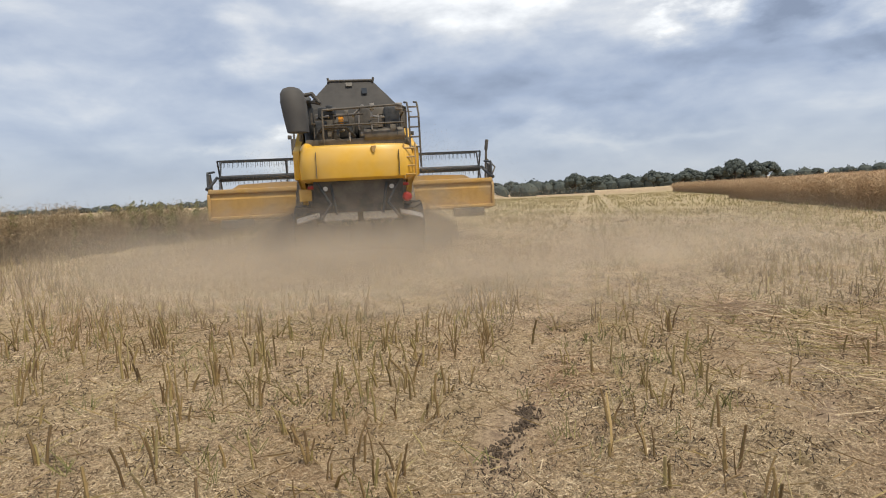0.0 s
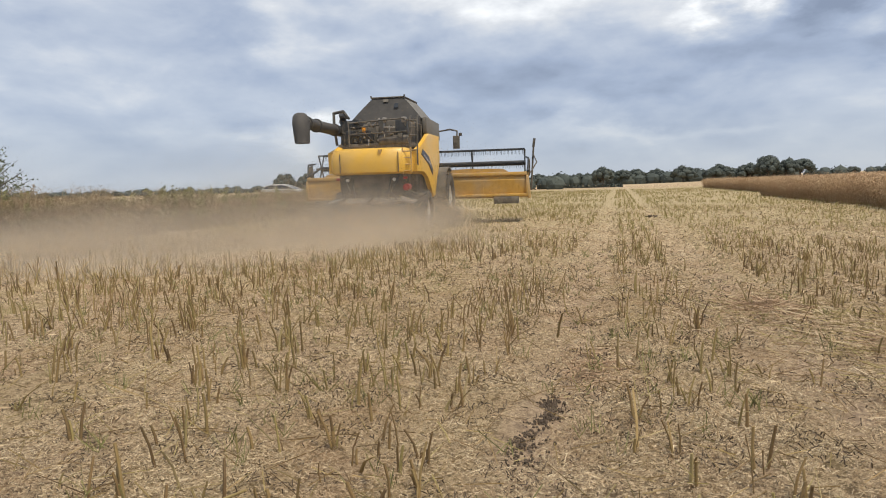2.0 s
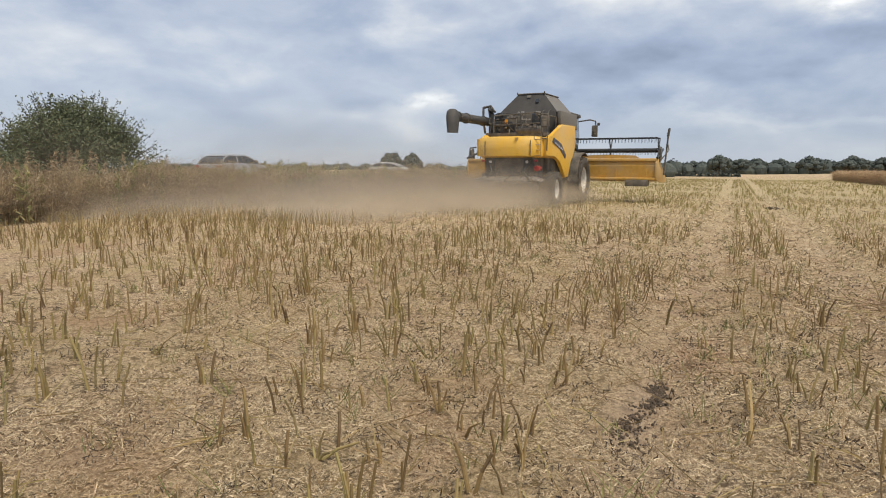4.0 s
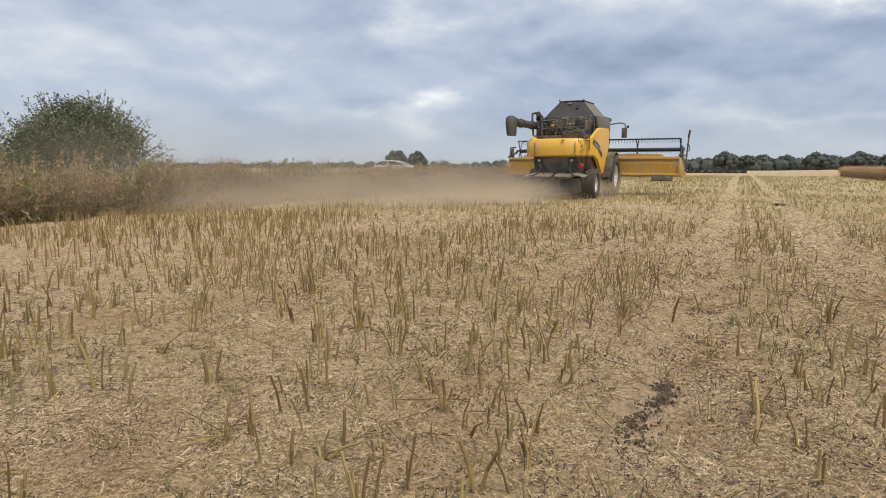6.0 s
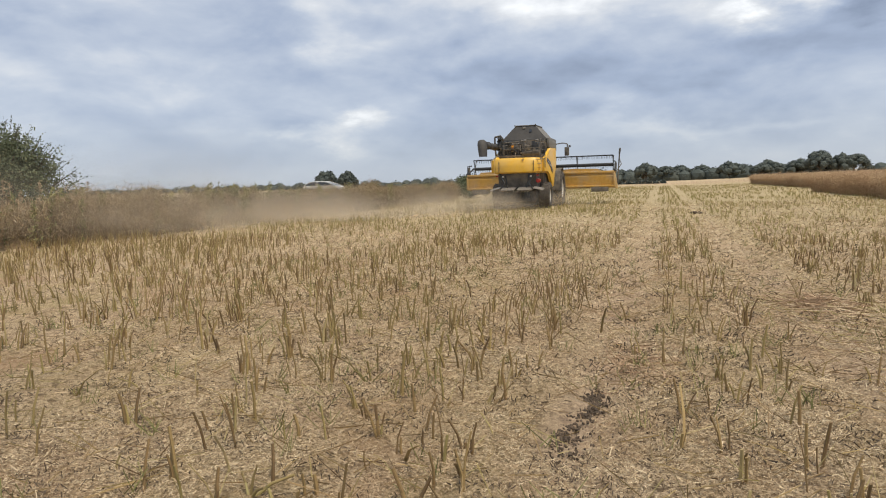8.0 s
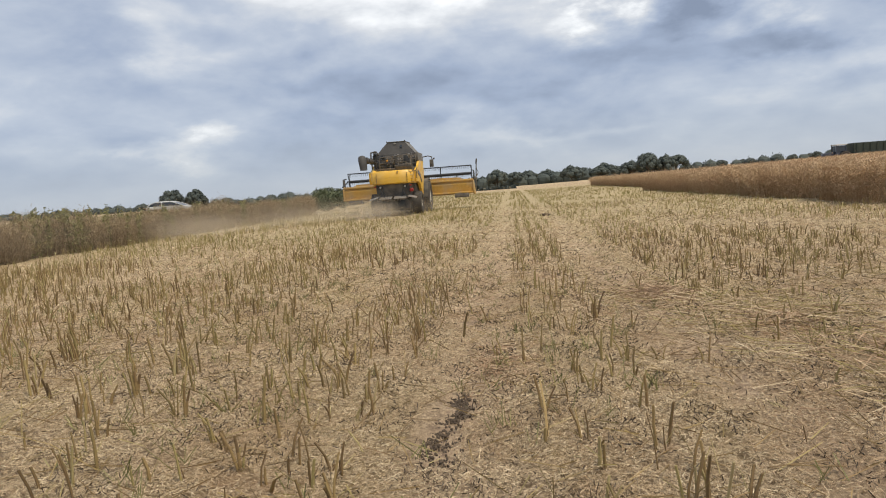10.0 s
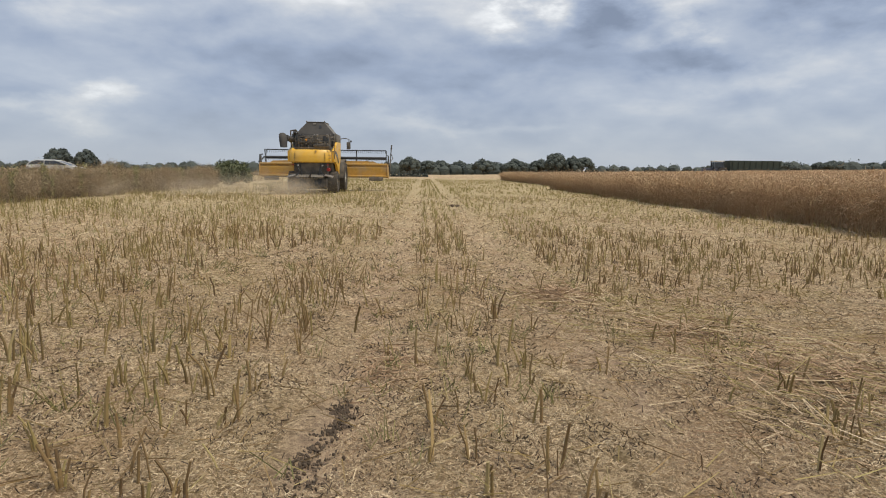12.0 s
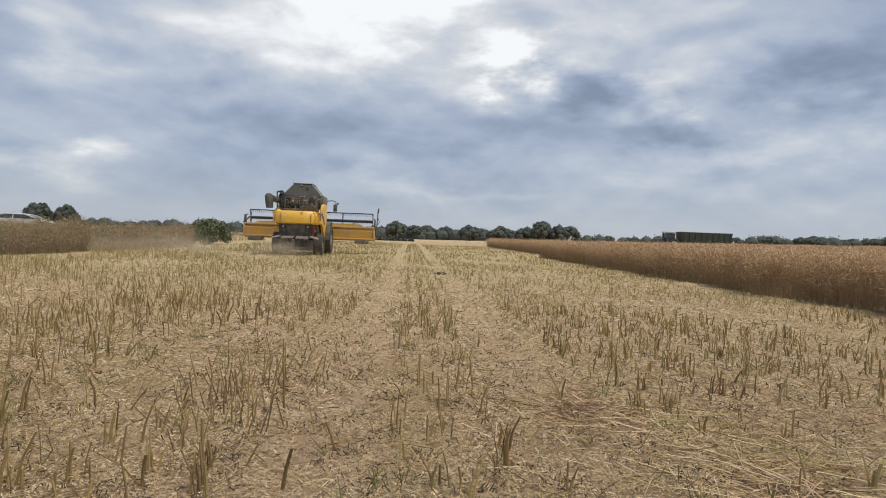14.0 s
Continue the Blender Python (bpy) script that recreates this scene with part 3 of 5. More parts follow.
def build_litter():
    for x0, x1, y0, y1, dens, size, wide in ((-14, 14, -14, 1.0, 260, 0.05, 0.007), (-3.6, 3.4, 1.2, 4.6, 14500, 0.013, 0.0028), (-5.5, 5, 4.6, 8, 5600, 0.019, 0.0037), (-9, 8, 8, 13, 900, 0.045, 0.006), (-14, 11, 13, 22, 230, 0.075, 0.010), (-15, 11, 22, 38, 50, 0.12, 0.015)):
        n = int((x1 - x0) * (y1 - y0) * dens)
        x, y = rng.uniform(x0, x1, n), rng.uniform(y0, y1, n)
        x, y = x + rng.normal(0, 0.09 * (x1 - x0) / 2, n), y + rng.normal(0, 0.12 * (y1 - y0), n)
        bare = np.sin(x * 4.1 + 2.0 * np.sin(y * 1.3)) * np.sin(y * 3.7 + 1.7 * np.sin(x * 2.1)) + 0.6 * np.sin(x * 17.0 + y * 5.0) * np.sin(y * 15.0 - x * 6.0)
        keep = rng.random(n) > np.clip(bare * 1.0 - 0.2, 0, 0.9)
        keep &= (((x + 0.5) / 0.15) ** 2 + ((y - 4.25) / 0.32) ** 2 > rng.uniform(0.5, 1.3, n)) & (((x + 0.6) / 0.2) ** 2 + ((y - 3.68) / 0.42) ** 2 > rng.uniform(0.4, 1.3, n))
        x, y = x[keep], y[keep]
        n = len(x)
        ln = rng.gamma(1.8, size / 1.8, n) + 0.006
        a = rng.uniform(0, math.pi, n)
        tilt = rng.normal(0, 0.42, n)
        vec = np.stack([np.cos(a) * np.cos(tilt), np.sin(a) * np.cos(tilt), np.sin(tilt)], -1) * ln[:, None]
        c = np.stack([x, y, relief(x, y) + 0.004 + rng.gamma(1.5, 0.005, n)], -1)
        tagged(blades("chopped_straw", c, vec, wide * rng.uniform(0.5, 1.6, n), "litter"), "pale chopped straw lying over the soil", "straw", kind="stuff")
    n = 80000
    x, y = rng.normal(-0.4, 3.4, n), -1.0 + np.abs(rng.normal(0, 6.0, n))
    lump = np.sin(x * 6.3 + 1.9 * np.sin(y * 2.2)) * np.sin(y * 5.1 - 1.3 * np.sin(x * 3.4))
    keep = rng.random(n) < np.clip(0.25 + lump, 0.05, 1)
    x, y = x[keep], y[keep]
    n = len(x)
    vec = rng.normal(0, 0.011, (n, 3)) * (1.2 + 0.12 * np.abs(y))[:, None]
    c = np.stack([x, y, relief(x, y) + 0.012 + rng.gamma(1.4, 0.005, n)], -1)
    tagged(blades("dark_chaff", c, vec, 0.0045 + 0.0006 * np.abs(y), "soil"), "dark crumbs of soil and leaf among the straw", "chaff", kind="stuff")
    # fallen stalks and small green seedlings between the rows
    n = 2600
    x, y = rng.uniform(-6, 5, n), rng.uniform(1.5, 11, n)
    a, ln = rng.uniform(0, 6.28, n), rng.uniform(0.06, 0.32, n)
    vec = np.stack([np.cos(a) * ln, np.sin(a) * ln, rng.normal(0.02, 0.06, n)], -1)
    c = np.stack([x, y, relief(x, y) + 0.018 + np.abs(vec[:, 2]) / 2], -1)
    tagged(stems("fallen_stalks", c - vec / 2, c + vec / 2, 0.0035, 0.0022, "stubble", 3), "broken brown stalks lying on the straw", "straw", kind="stuff")
    k = 420
    cx, cy = 3.5 - 11.5 * rng.beta(1.6, 1.2, k), rng.uniform(1.8, 15, k)
    m = k * 9
    j = rng.integers(0, k, m)
    h = rng.uniform(0.03, 0.15, m)
    vec = np.stack([rng.normal(0, 0.5, m) * h, rng.normal(0, 0.5, m) * h, h], -1)
    base = np.stack([cx[j] + rng.normal(0, 0.03, m), cy[j] + rng.normal(0, 0.03, m), np.zeros(m)], -1)
    tagged(blades("seedlings", base + vec / 2, vec, 0.006, "weed"), "small green weed seedlings between the stalks", "weeds", kind="stuff")
    # long straws pushed over beside the right wheel track, pale ones over olive ones
    for n, mat, high, label in ((620, "farstubble", 0.03, "olive stalks flattened beside the wheel track"), (520, "litter", 0.05, "long pale straws flattened beside the wheel track"), (420, "rust", 0.02, "reddish straws flattened beside the wheel track")):
        t = rng.random(n)
        x = 1.6 + 2.0 * t + rng.normal(0, 0.6, n)
        y = 8.2 - 5.6 * t + rng.normal(0, 0.6, n)
        a = rng.normal(-0.95, 0.65, n)
        ln = rng.uniform(0.08, 0.42, n)
        vec = np.stack([np.cos(a) * ln, np.sin(a) * ln, rng.normal(0.0, 0.04, n)], -1)
        c = np.stack([x, y, relief(x, y) + rng.uniform(0.012, 0.02 + high, n)], -1)
        tagged(stems("flattened_straw", c - vec / 2, c + vec / 2, 0.0032, 0.002, mat, 3), label, "straw", kind="stuff")


def crop_block(name, x0, x1, y0, y1, h, near, label, dens=34, mat="crop", ragged=0.0):
    """A standing crop: a dark inner mass, leaning stems along the open edge and a fuzzy top of pods."""
    def lift(x, y):
        return 1.0 + ragged * (0.5 * np.sin(y * 0.37 + 1.1) + 0.4 * np.sin(y * 0.93 + x * 0.8) + 0.35 * np.sin(y * 2.1 + x))

    nx, ny = max(3, int((x1 - x0) / 0.8)), max(3, int((y1 - y0) / 0.8))
    gx, gy = np.meshgrid(np.linspace(x0 + 0.4, x1 - 0.4, nx), np.linspace(y0 + 0.4, y1 - 0.4, ny))
    gz = (h - 0.32) * lift(gx, gy) + rng.normal(0, 0.07, gx.shape) + 0.08 * np.sin(gx * 0.6) * np.sin(gy * 0.43)
    gz[0], gz[-1], gz[:, 0], gz[:, -1] = 0.02, 0.02, 0.02, 0.02
    gz = gz + tilt(gx)
    v = np.stack([gx + rng.normal(0, 0.1, gx.shape), gy + rng.normal(0, 0.1, gx.shape), gz], -1).reshape(-1, 3)
    i = (np.arange(ny - 1)[:, None] * nx + np.arange(nx - 1)[None, :]).reshape(-1)
    tagged(sheet(name + "_mass", v, np.stack([i, i + 1, i + nx + 1, i + nx], -1), "cropmass" if mat == "crop" else "drymass"), "dense dry inner growth of the standing crop", "crop", kind="stuff")
    # stems along the edges that face the open field
    span = []
    for side in near:
        if side in "we":
            length = y1 - y0
            n = int(length * 130)
            yy = rng.uniform(y0, y1, n)
            xx = (x0 + rng.gamma(1.2, 0.35, n)) if side == "w" else (x1 - rng.gamma(1.2, 0.35, n))
        else:
            length = min(x1 - x0, 30)
            n = int(length * 95)
            xx = (x0 if name.startswith("right") else x1 - length) + rng.random(n) * length
            yy = y0 + rng.gamma(1.2, 0.35, n) if side == "s" else y1 - rng.gamma(1.2, 0.35, n)
        span.append(np.stack([xx, yy], -1))
    b = np.concatenate(span)
    wob = (0.22 + 0.4 * ragged) * np.sin(b[:, 1] * 0.8) + (0.15 + 0.3 * ragged) * np.sin(b[:, 1] * 2.3)
    b[:, 0] += wob
    n = len(b)
    hh = h * np.clip(rng.normal(0.88, 0.1 + 0.5 * ragged, n), 0.3, 1.06 + ragged) * lift(b[:, 0], b[:, 1])
    lean = rng.normal(0, 0.16, (n, 2))
    base = np.stack([b[:, 0], b[:, 1], tilt(b[:, 0]) - 0.02], -1)
    top = base + np.stack([lean[:, 0], lean[:, 1], hh], -1)
    st = stems(name + "_stems", base, top, 0.007, 0.004, mat, 3)
    tagged(st, "brown upright rape stems at the crop edge", "crop", kind="stuff")
    # pod branches: short slivers pointing up and out over the upper half
    m = n * 28
    k = rng.integers(0, n, m)
    t = rng.beta(2.6, 1.3, m)
    c1 = base[k] + (top[k] - base[k]) * t[:, None] + rng.normal(0, 0.11, (m, 3))
    v1 = np.stack([rng.normal(0, 0.09, m), rng.normal(0, 0.09, m), rng.uniform(-0.02, 0.15, m)], -1)
    # top cover, thinning with distance
    area = (x1 - x0) * (y1 - y0)
    q = int(min(area * dens, 110000))
    tx, ty = rng.uniform(x0, x1, q), rng.uniform(y0, y1, q)
    c2 = np.stack([tx, ty, tilt(tx) + (h - 0.2) * lift(tx, ty) + rng.normal(0, 0.06, q) + 0.08 * np.sin(tx * 0.6) * np.sin(ty * 0.43)], -1)
    v2 = np.stack([rng.normal(0, 0.08, q), rng.normal(0, 0.08, q), rng.uniform(0.06, 0.26, q)], -1)
    w = np.concatenate([np.full(m, 0.010), np.full(q, 0.016)])
    tagged(blades(name + "_pods", np.concatenate([c1, c2]), np.concatenate([v1, v2]), w, mat), label, "crop", kind="stuff")


def tuft(name, x0, x1, y0, y1, n, h, mat, label, width=0.02, z=0.0):
    x, y = rng.uniform(x0, x1, n), rng.uniform(y0, y1, n)
    hh = np.clip(rng.normal(h, h * 0.3, n), h * 0.25, h * 1.8)
    v = np.stack([rng.normal(0, 0.3, n) * hh, rng.normal(0, 0.3, n) * hh, hh], -1)
    c = np.stack([x, y, hh / 2 - 0.02 + z + relief(x, y)], -1)
    return tagged(blades(name, c, v, width, mat), label, "weeds", kind="stuff")


def weed_stand(x, y, wx, wy, h, n, label, mat="weed", z=0.0):
    """Upright weeds with leafy stems, some taller than the crop round them."""
    bx, by = x + rng.normal(0, wx * 0.5, n), y + rng.normal(0, wy * 0.5, n)
    hh = h * rng.uniform(0.65, 1.15, n)
    base = np.stack([bx, by, np.full(n, z - 0.02)], -1)
    top = base + np.stack([rng.normal(0, 0.12, n), rng.normal(0, 0.12, n), hh], -1)
    tagged(stems("weed_stems", base, top, 0.010, 0.004, mat, 3), label, "weeds", kind="stuff")
    m = n * 75
    k = rng.integers(0, n, m)
    t = rng.beta(2.0, 1.2, m)
    c = base[k] + (top[k] - base[k]) * t[:, None] + rng.normal(0, 0.10, (m, 3)) * (1.25 - t)[:, None]
    v = np.stack([rng.normal(0, 0.08, m), rng.normal(0, 0.08, m), rng.uniform(-0.03, 0.13, m)], -1)
    tagged(blades("weed_leaves", c, v, 0.028, mat), label, "weeds", kind="stuff")


# ---- trees ----


def cores(blobs, shrink, seed):
    """Lumpy closed hearts of leaf masses, so that no sky shows through far crowns."""
    r = np.random.default_rng(seed)
    bm = bmesh.new()
    bmesh.ops.create_icosphere(bm, subdivisions=2, radius=1.0)
    v0 = np.array([v.co for v in bm.verts])
    f0 = [[v.index for v in f.verts] for f in bm.faces]
    bm.free()
    vs, fs = [], []
    for k, (x, y, z, rad) in enumerate(blobs):
        vs.append(v0 * (rad * shrink * r.uniform(0.86, 1.08, (len(v0), 1))) + np.array([x, y, z]))
        fs += [[i + k * len(v0) for i in f] for f in f0]
    return np.concatenate(vs), fs


def leafy(n, blobs, size, seed, shrink=0.0):
    v, f = leaf_cloud(n, blobs, size, seed)
    if not shrink:
        return v, f
    v2, f2 = cores(blobs, shrink, seed)
    return np.concatenate([v, v2]), f.tolist() + [[i + len(v) for i in q] for q in f2]


def leaf_cloud(n, blobs, size, seed):
    r = np.random.default_rng(seed)
    c, rad = np.array([b[:3] for b in blobs]), np.array([b[3] for b in blobs])
    k = r.choice(len(blobs), n, p=rad ** 2 / (rad ** 2).sum())
    d = r.normal(size=(n, 3))
    d /= np.linalg.norm(d, axis=1, keepdims=True)
    p = c[k] + d * (rad[k] * r.beta(4.0, 1.3, n) * r.uniform(0.82, 1.06, n))[:, None]
    u = r.normal(size=(n, 3))
    u /= np.linalg.norm(u, axis=1, keepdims=True)
    w = np.cross(u, r.normal(size=(n, 3)))
    w /= np.linalg.norm(w, axis=1, keepdims=True)
    s = (size * r.uniform(0.5, 1.4, n))[:, None]
    v = np.stack([p - u * s, p + w * s * 0.45, p + u * s, p - w * s * 0.45], 1).reshape(-1, 3)
    return v, np.arange(4 * n).reshape(n, 4)


def tree(name, at, label, height, width, leaves, size, mat, seed, trunk=0.25, low=0.25, group=""):
    r = random.Random(seed)
    t = thing(name, label, "tree" if name != "bush" else "bush", at, group)
    blobs, bm = [], bmesh.new()
    th = height * (0.25 + low * 0.4)
    tube(bm, (0, 0, -0.2), (0.05 * width, 0, th), trunk, trunk * 0.65, 9)
    count = 24
    for i in range(count):
        a, q = i * 2.4 + r.uniform(-0.3, 0.3), math.sqrt((i + 0.5) / count)
        up = math.sqrt(1 - 0.96 * q * q)
        zz = height * (low + 0.1 + (0.74 - low) * up * r.uniform(0.72, 1.0))
        p = Vector((math.cos(a) * q * width * 0.38, math.sin(a) * q * width * 0.38, zz))
        rad = width * r.uniform(0.12, 0.17)
        blobs.append((p.x, p.y, p.z, rad))
        tube(bm, (0.03 * width, 0, th * r.uniform(0.6, 0.98)), p, trunk * 0.38, trunk * 0.08, 6)
    part("trunk", bm, "bark", t, "grey-brown forked trunk and limbs")
    v, f = leafy(leaves, blobs, size, seed, 0.84 if mat == "hazyleaf" else 0.0)
    c = sheet("crown", v, f, mat)
    c.parent = t
    # bare twigs that break the outline
    return t


def build_trees():
    # hawthorn bush on the verge beyond the road
    b = tree("bush", pose(-30.6, 22.4, 0.1), "large rounded dark green hawthorn bush on the road verge", 4.7, 7.7, 44000, 0.066, "leaf", 5, 0.3, 0.06)
    r = np.random.default_rng(11)
    n = 170
    a, e = r.uniform(0, 6.28, n), r.uniform(0.1, 1.35, n)
    d = np.stack([np.cos(a) * np.cos(e) * 3.9, np.sin(a) * np.cos(e) * 3.9, np.sin(e) * 3.9 + 0.6], -1)
    tip = d * r.uniform(1.0, 1.17, (n, 1)) + np.array([0, 0, 0.1])
    tw = stems("twig_fringe", d * 0.7, tip, 0.025, 0.008, "bark", 3)
    tw.parent = b
    k = r.integers(0, n, 5200)
    p = d[k] * 0.75 + (tip[k] - d[k] * 0.75) * r.random((5200, 1)) + r.normal(0, 0.09, (5200, 3))
    u = r.normal(0, 0.055, (5200, 3))
    lv = blades("twig_leaves", p, u, 0.065, "leaf")
    lv.parent = b
    tree("bush", pose(-35.6, 24.4, 0.4), "low dark green shrub beside the hawthorn", 2.3, 7.4, 8000, 0.11, "leaf", 9, 0.15, 0.1)
    tree("bush", pose(-17.6, 60.0, -0.35), "rounded green bush at the end of the standing crop", 2.7, 4.4, 6000, 0.12, "leaf", 14, 0.12, 0.05)
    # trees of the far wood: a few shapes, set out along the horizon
    kinds = [tree("tree", pose(-6, 250, 0), "dark green broadleaf tree on the far field boundary", 7.2, 9, 3000, 0.33, "hazyleaf", 21, 0.3, 0.2, "far boundary trees"),
             tree("tree", pose(50, 250, 0.8), "tall dark green broadleaf tree on the far field boundary", 9.0, 9.5, 3400, 0.33, "hazyleaf", 22, 0.35, 0.15, "far boundary trees"),
             tree("tree", pose(57, 252, 0.9), "dark green broadleaf tree on the far field boundary", 7.0, 9, 3000, 0.33, "hazyleaf", 23, 0.3, 0.1, "far boundary trees"),
             tree("tree", pose(-82.5, 150, 0), "round dark tree standing alone beyond the road", 6.0, 6.8, 2600, 0.34, "hazyleaf", 24, 0.25, 0.05, "trees beyond the road"),
             tree("tree", pose(-76.5, 150, 0), "round dark tree standing alone beyond the road", 5.7, 6.2, 2600, 0.34, "hazyleaf", 25, 0.25, 0.05, "trees beyond the road")]
    r = random.Random(3)
    for i in range(84):
        x = -40 + i * 4.4 + r.uniform(-2.5, 2.5)
        k = kinds[r.choice((0, 2, 0, 2, 1))]
        s = r.uniform(0.7, 1.05) * (0.42 if 64 < x < 150 else 0.66 if x >= 150 else 0.88)
        o = copy_thing(k, pose(x, 262 + r.uniform(-6, 30), float(tilt(x)), 0, 0, r.uniform(0, 360)))
        o.scale = (s * 1.35, s * 1.35, s)
    for i in range(46):
        x = -330 + i * 6.2 + r.uniform(-3, 3)
        k = kinds[r.choice((0, 2, 3, 4))]
        s = r.uniform(0.3, 0.58)
        o = copy_thing(k, pose(x, 250 + r.uniform(-20, 40), 0, 0, 0, r.uniform(0, 360)))
        o.scale = (s * 1.3, s * 1.3, s)
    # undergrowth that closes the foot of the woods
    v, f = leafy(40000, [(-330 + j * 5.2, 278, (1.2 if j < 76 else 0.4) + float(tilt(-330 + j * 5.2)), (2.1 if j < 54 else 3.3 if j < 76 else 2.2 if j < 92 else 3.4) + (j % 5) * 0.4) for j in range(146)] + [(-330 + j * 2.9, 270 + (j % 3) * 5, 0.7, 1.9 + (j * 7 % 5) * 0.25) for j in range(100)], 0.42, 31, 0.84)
    tagged(sheet("far_wood", v, f, "hazyleaf"), "dark hedge and undergrowth along the horizon", "hedge", kind="stuff")
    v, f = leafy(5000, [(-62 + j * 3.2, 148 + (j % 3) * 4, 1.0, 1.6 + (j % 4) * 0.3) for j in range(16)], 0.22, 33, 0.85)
    tagged(sheet("field_hedge", v, f, "hazyleaf"), "dark green hedge beyond the road", "hedge", kind="stuff")
    v, f = leaf_cloud(2600, [(-16 + j * 1.6, 165, 0.1, 0.9) for j in range(11)], 0.3, 34)
    tagged(sheet("low_hedge", v, f, "hazyleaf"), "low dark strip of weeds at the end of the field", "hedge", kind="stuff")

# ---- combine harvester: x to its right, y ahead, origin on the ground below the rear of the hood ----


def wheel(name, parent, x, y, r, w, side, lugs, rim_label):
    bm = bmesh.new()
    h = w / 2
    lathe(bm, [(r * 0.56, -h * 0.72), (r * 0.66, -h * 0.98), (r * 0.86, -h), (r * 0.965, -h * 0.86), (r * 0.965, h * 0.86), (r * 0.86, h), (r * 0.66, h * 0.98), (r * 0.56, h * 0.72)], 36)
    for i in range(lugs):
        a = 360 * i / lugs
        for s in (-1, 1):
            m = pose(0, 0, 0, a + (180 / lugs if s > 0 else 0)) @ pose(s * h * 0.48, 0, r * 0.975, 0, 0, s * 38)
            vs = bmesh.ops.create_cube(bm, size=1.0)["verts"]
            bmesh.ops.transform(bm, matrix=m @ Matrix.Diagonal((h * 1.0, 0.055 * r + 0.02, 0.05 * r, 1)), verts=vs)
    tyre = part(name, bm, "rubber", parent, "dusty black lugged tractor tyre", pose(x, y, r))
    bm = bmesh.new()
    s = side
    lathe(bm, [(0.001, s * h * 0.15), (r * 0.2, s * h * 0.15), (r * 0.24, s * h * 0.3), (r * 0.44, s * h * 0.2), (r * 0.5, s * h * 0.62), (r * 0.585, s * h * 0.76), (r * 0.6, s * h * 0.66), (r * 0.55, s * h * 0.5)], 28)
    part("rim", bm, "rim", tyre, rim_label)
    bm = bmesh.new()
    for i in range(8):
        a = radians(45 * i)
        tube(bm, (s * h * 0.26, r * 0.17 * math.cos(a), r * 0.17 * math.sin(a)), (s * h * 0.36, r * 0.17 * math.cos(a), r * 0.17 * math.sin(a)), 0.022, None, 6)
    part("wheel_nuts", bm, "steel", tyre)
    return tyre


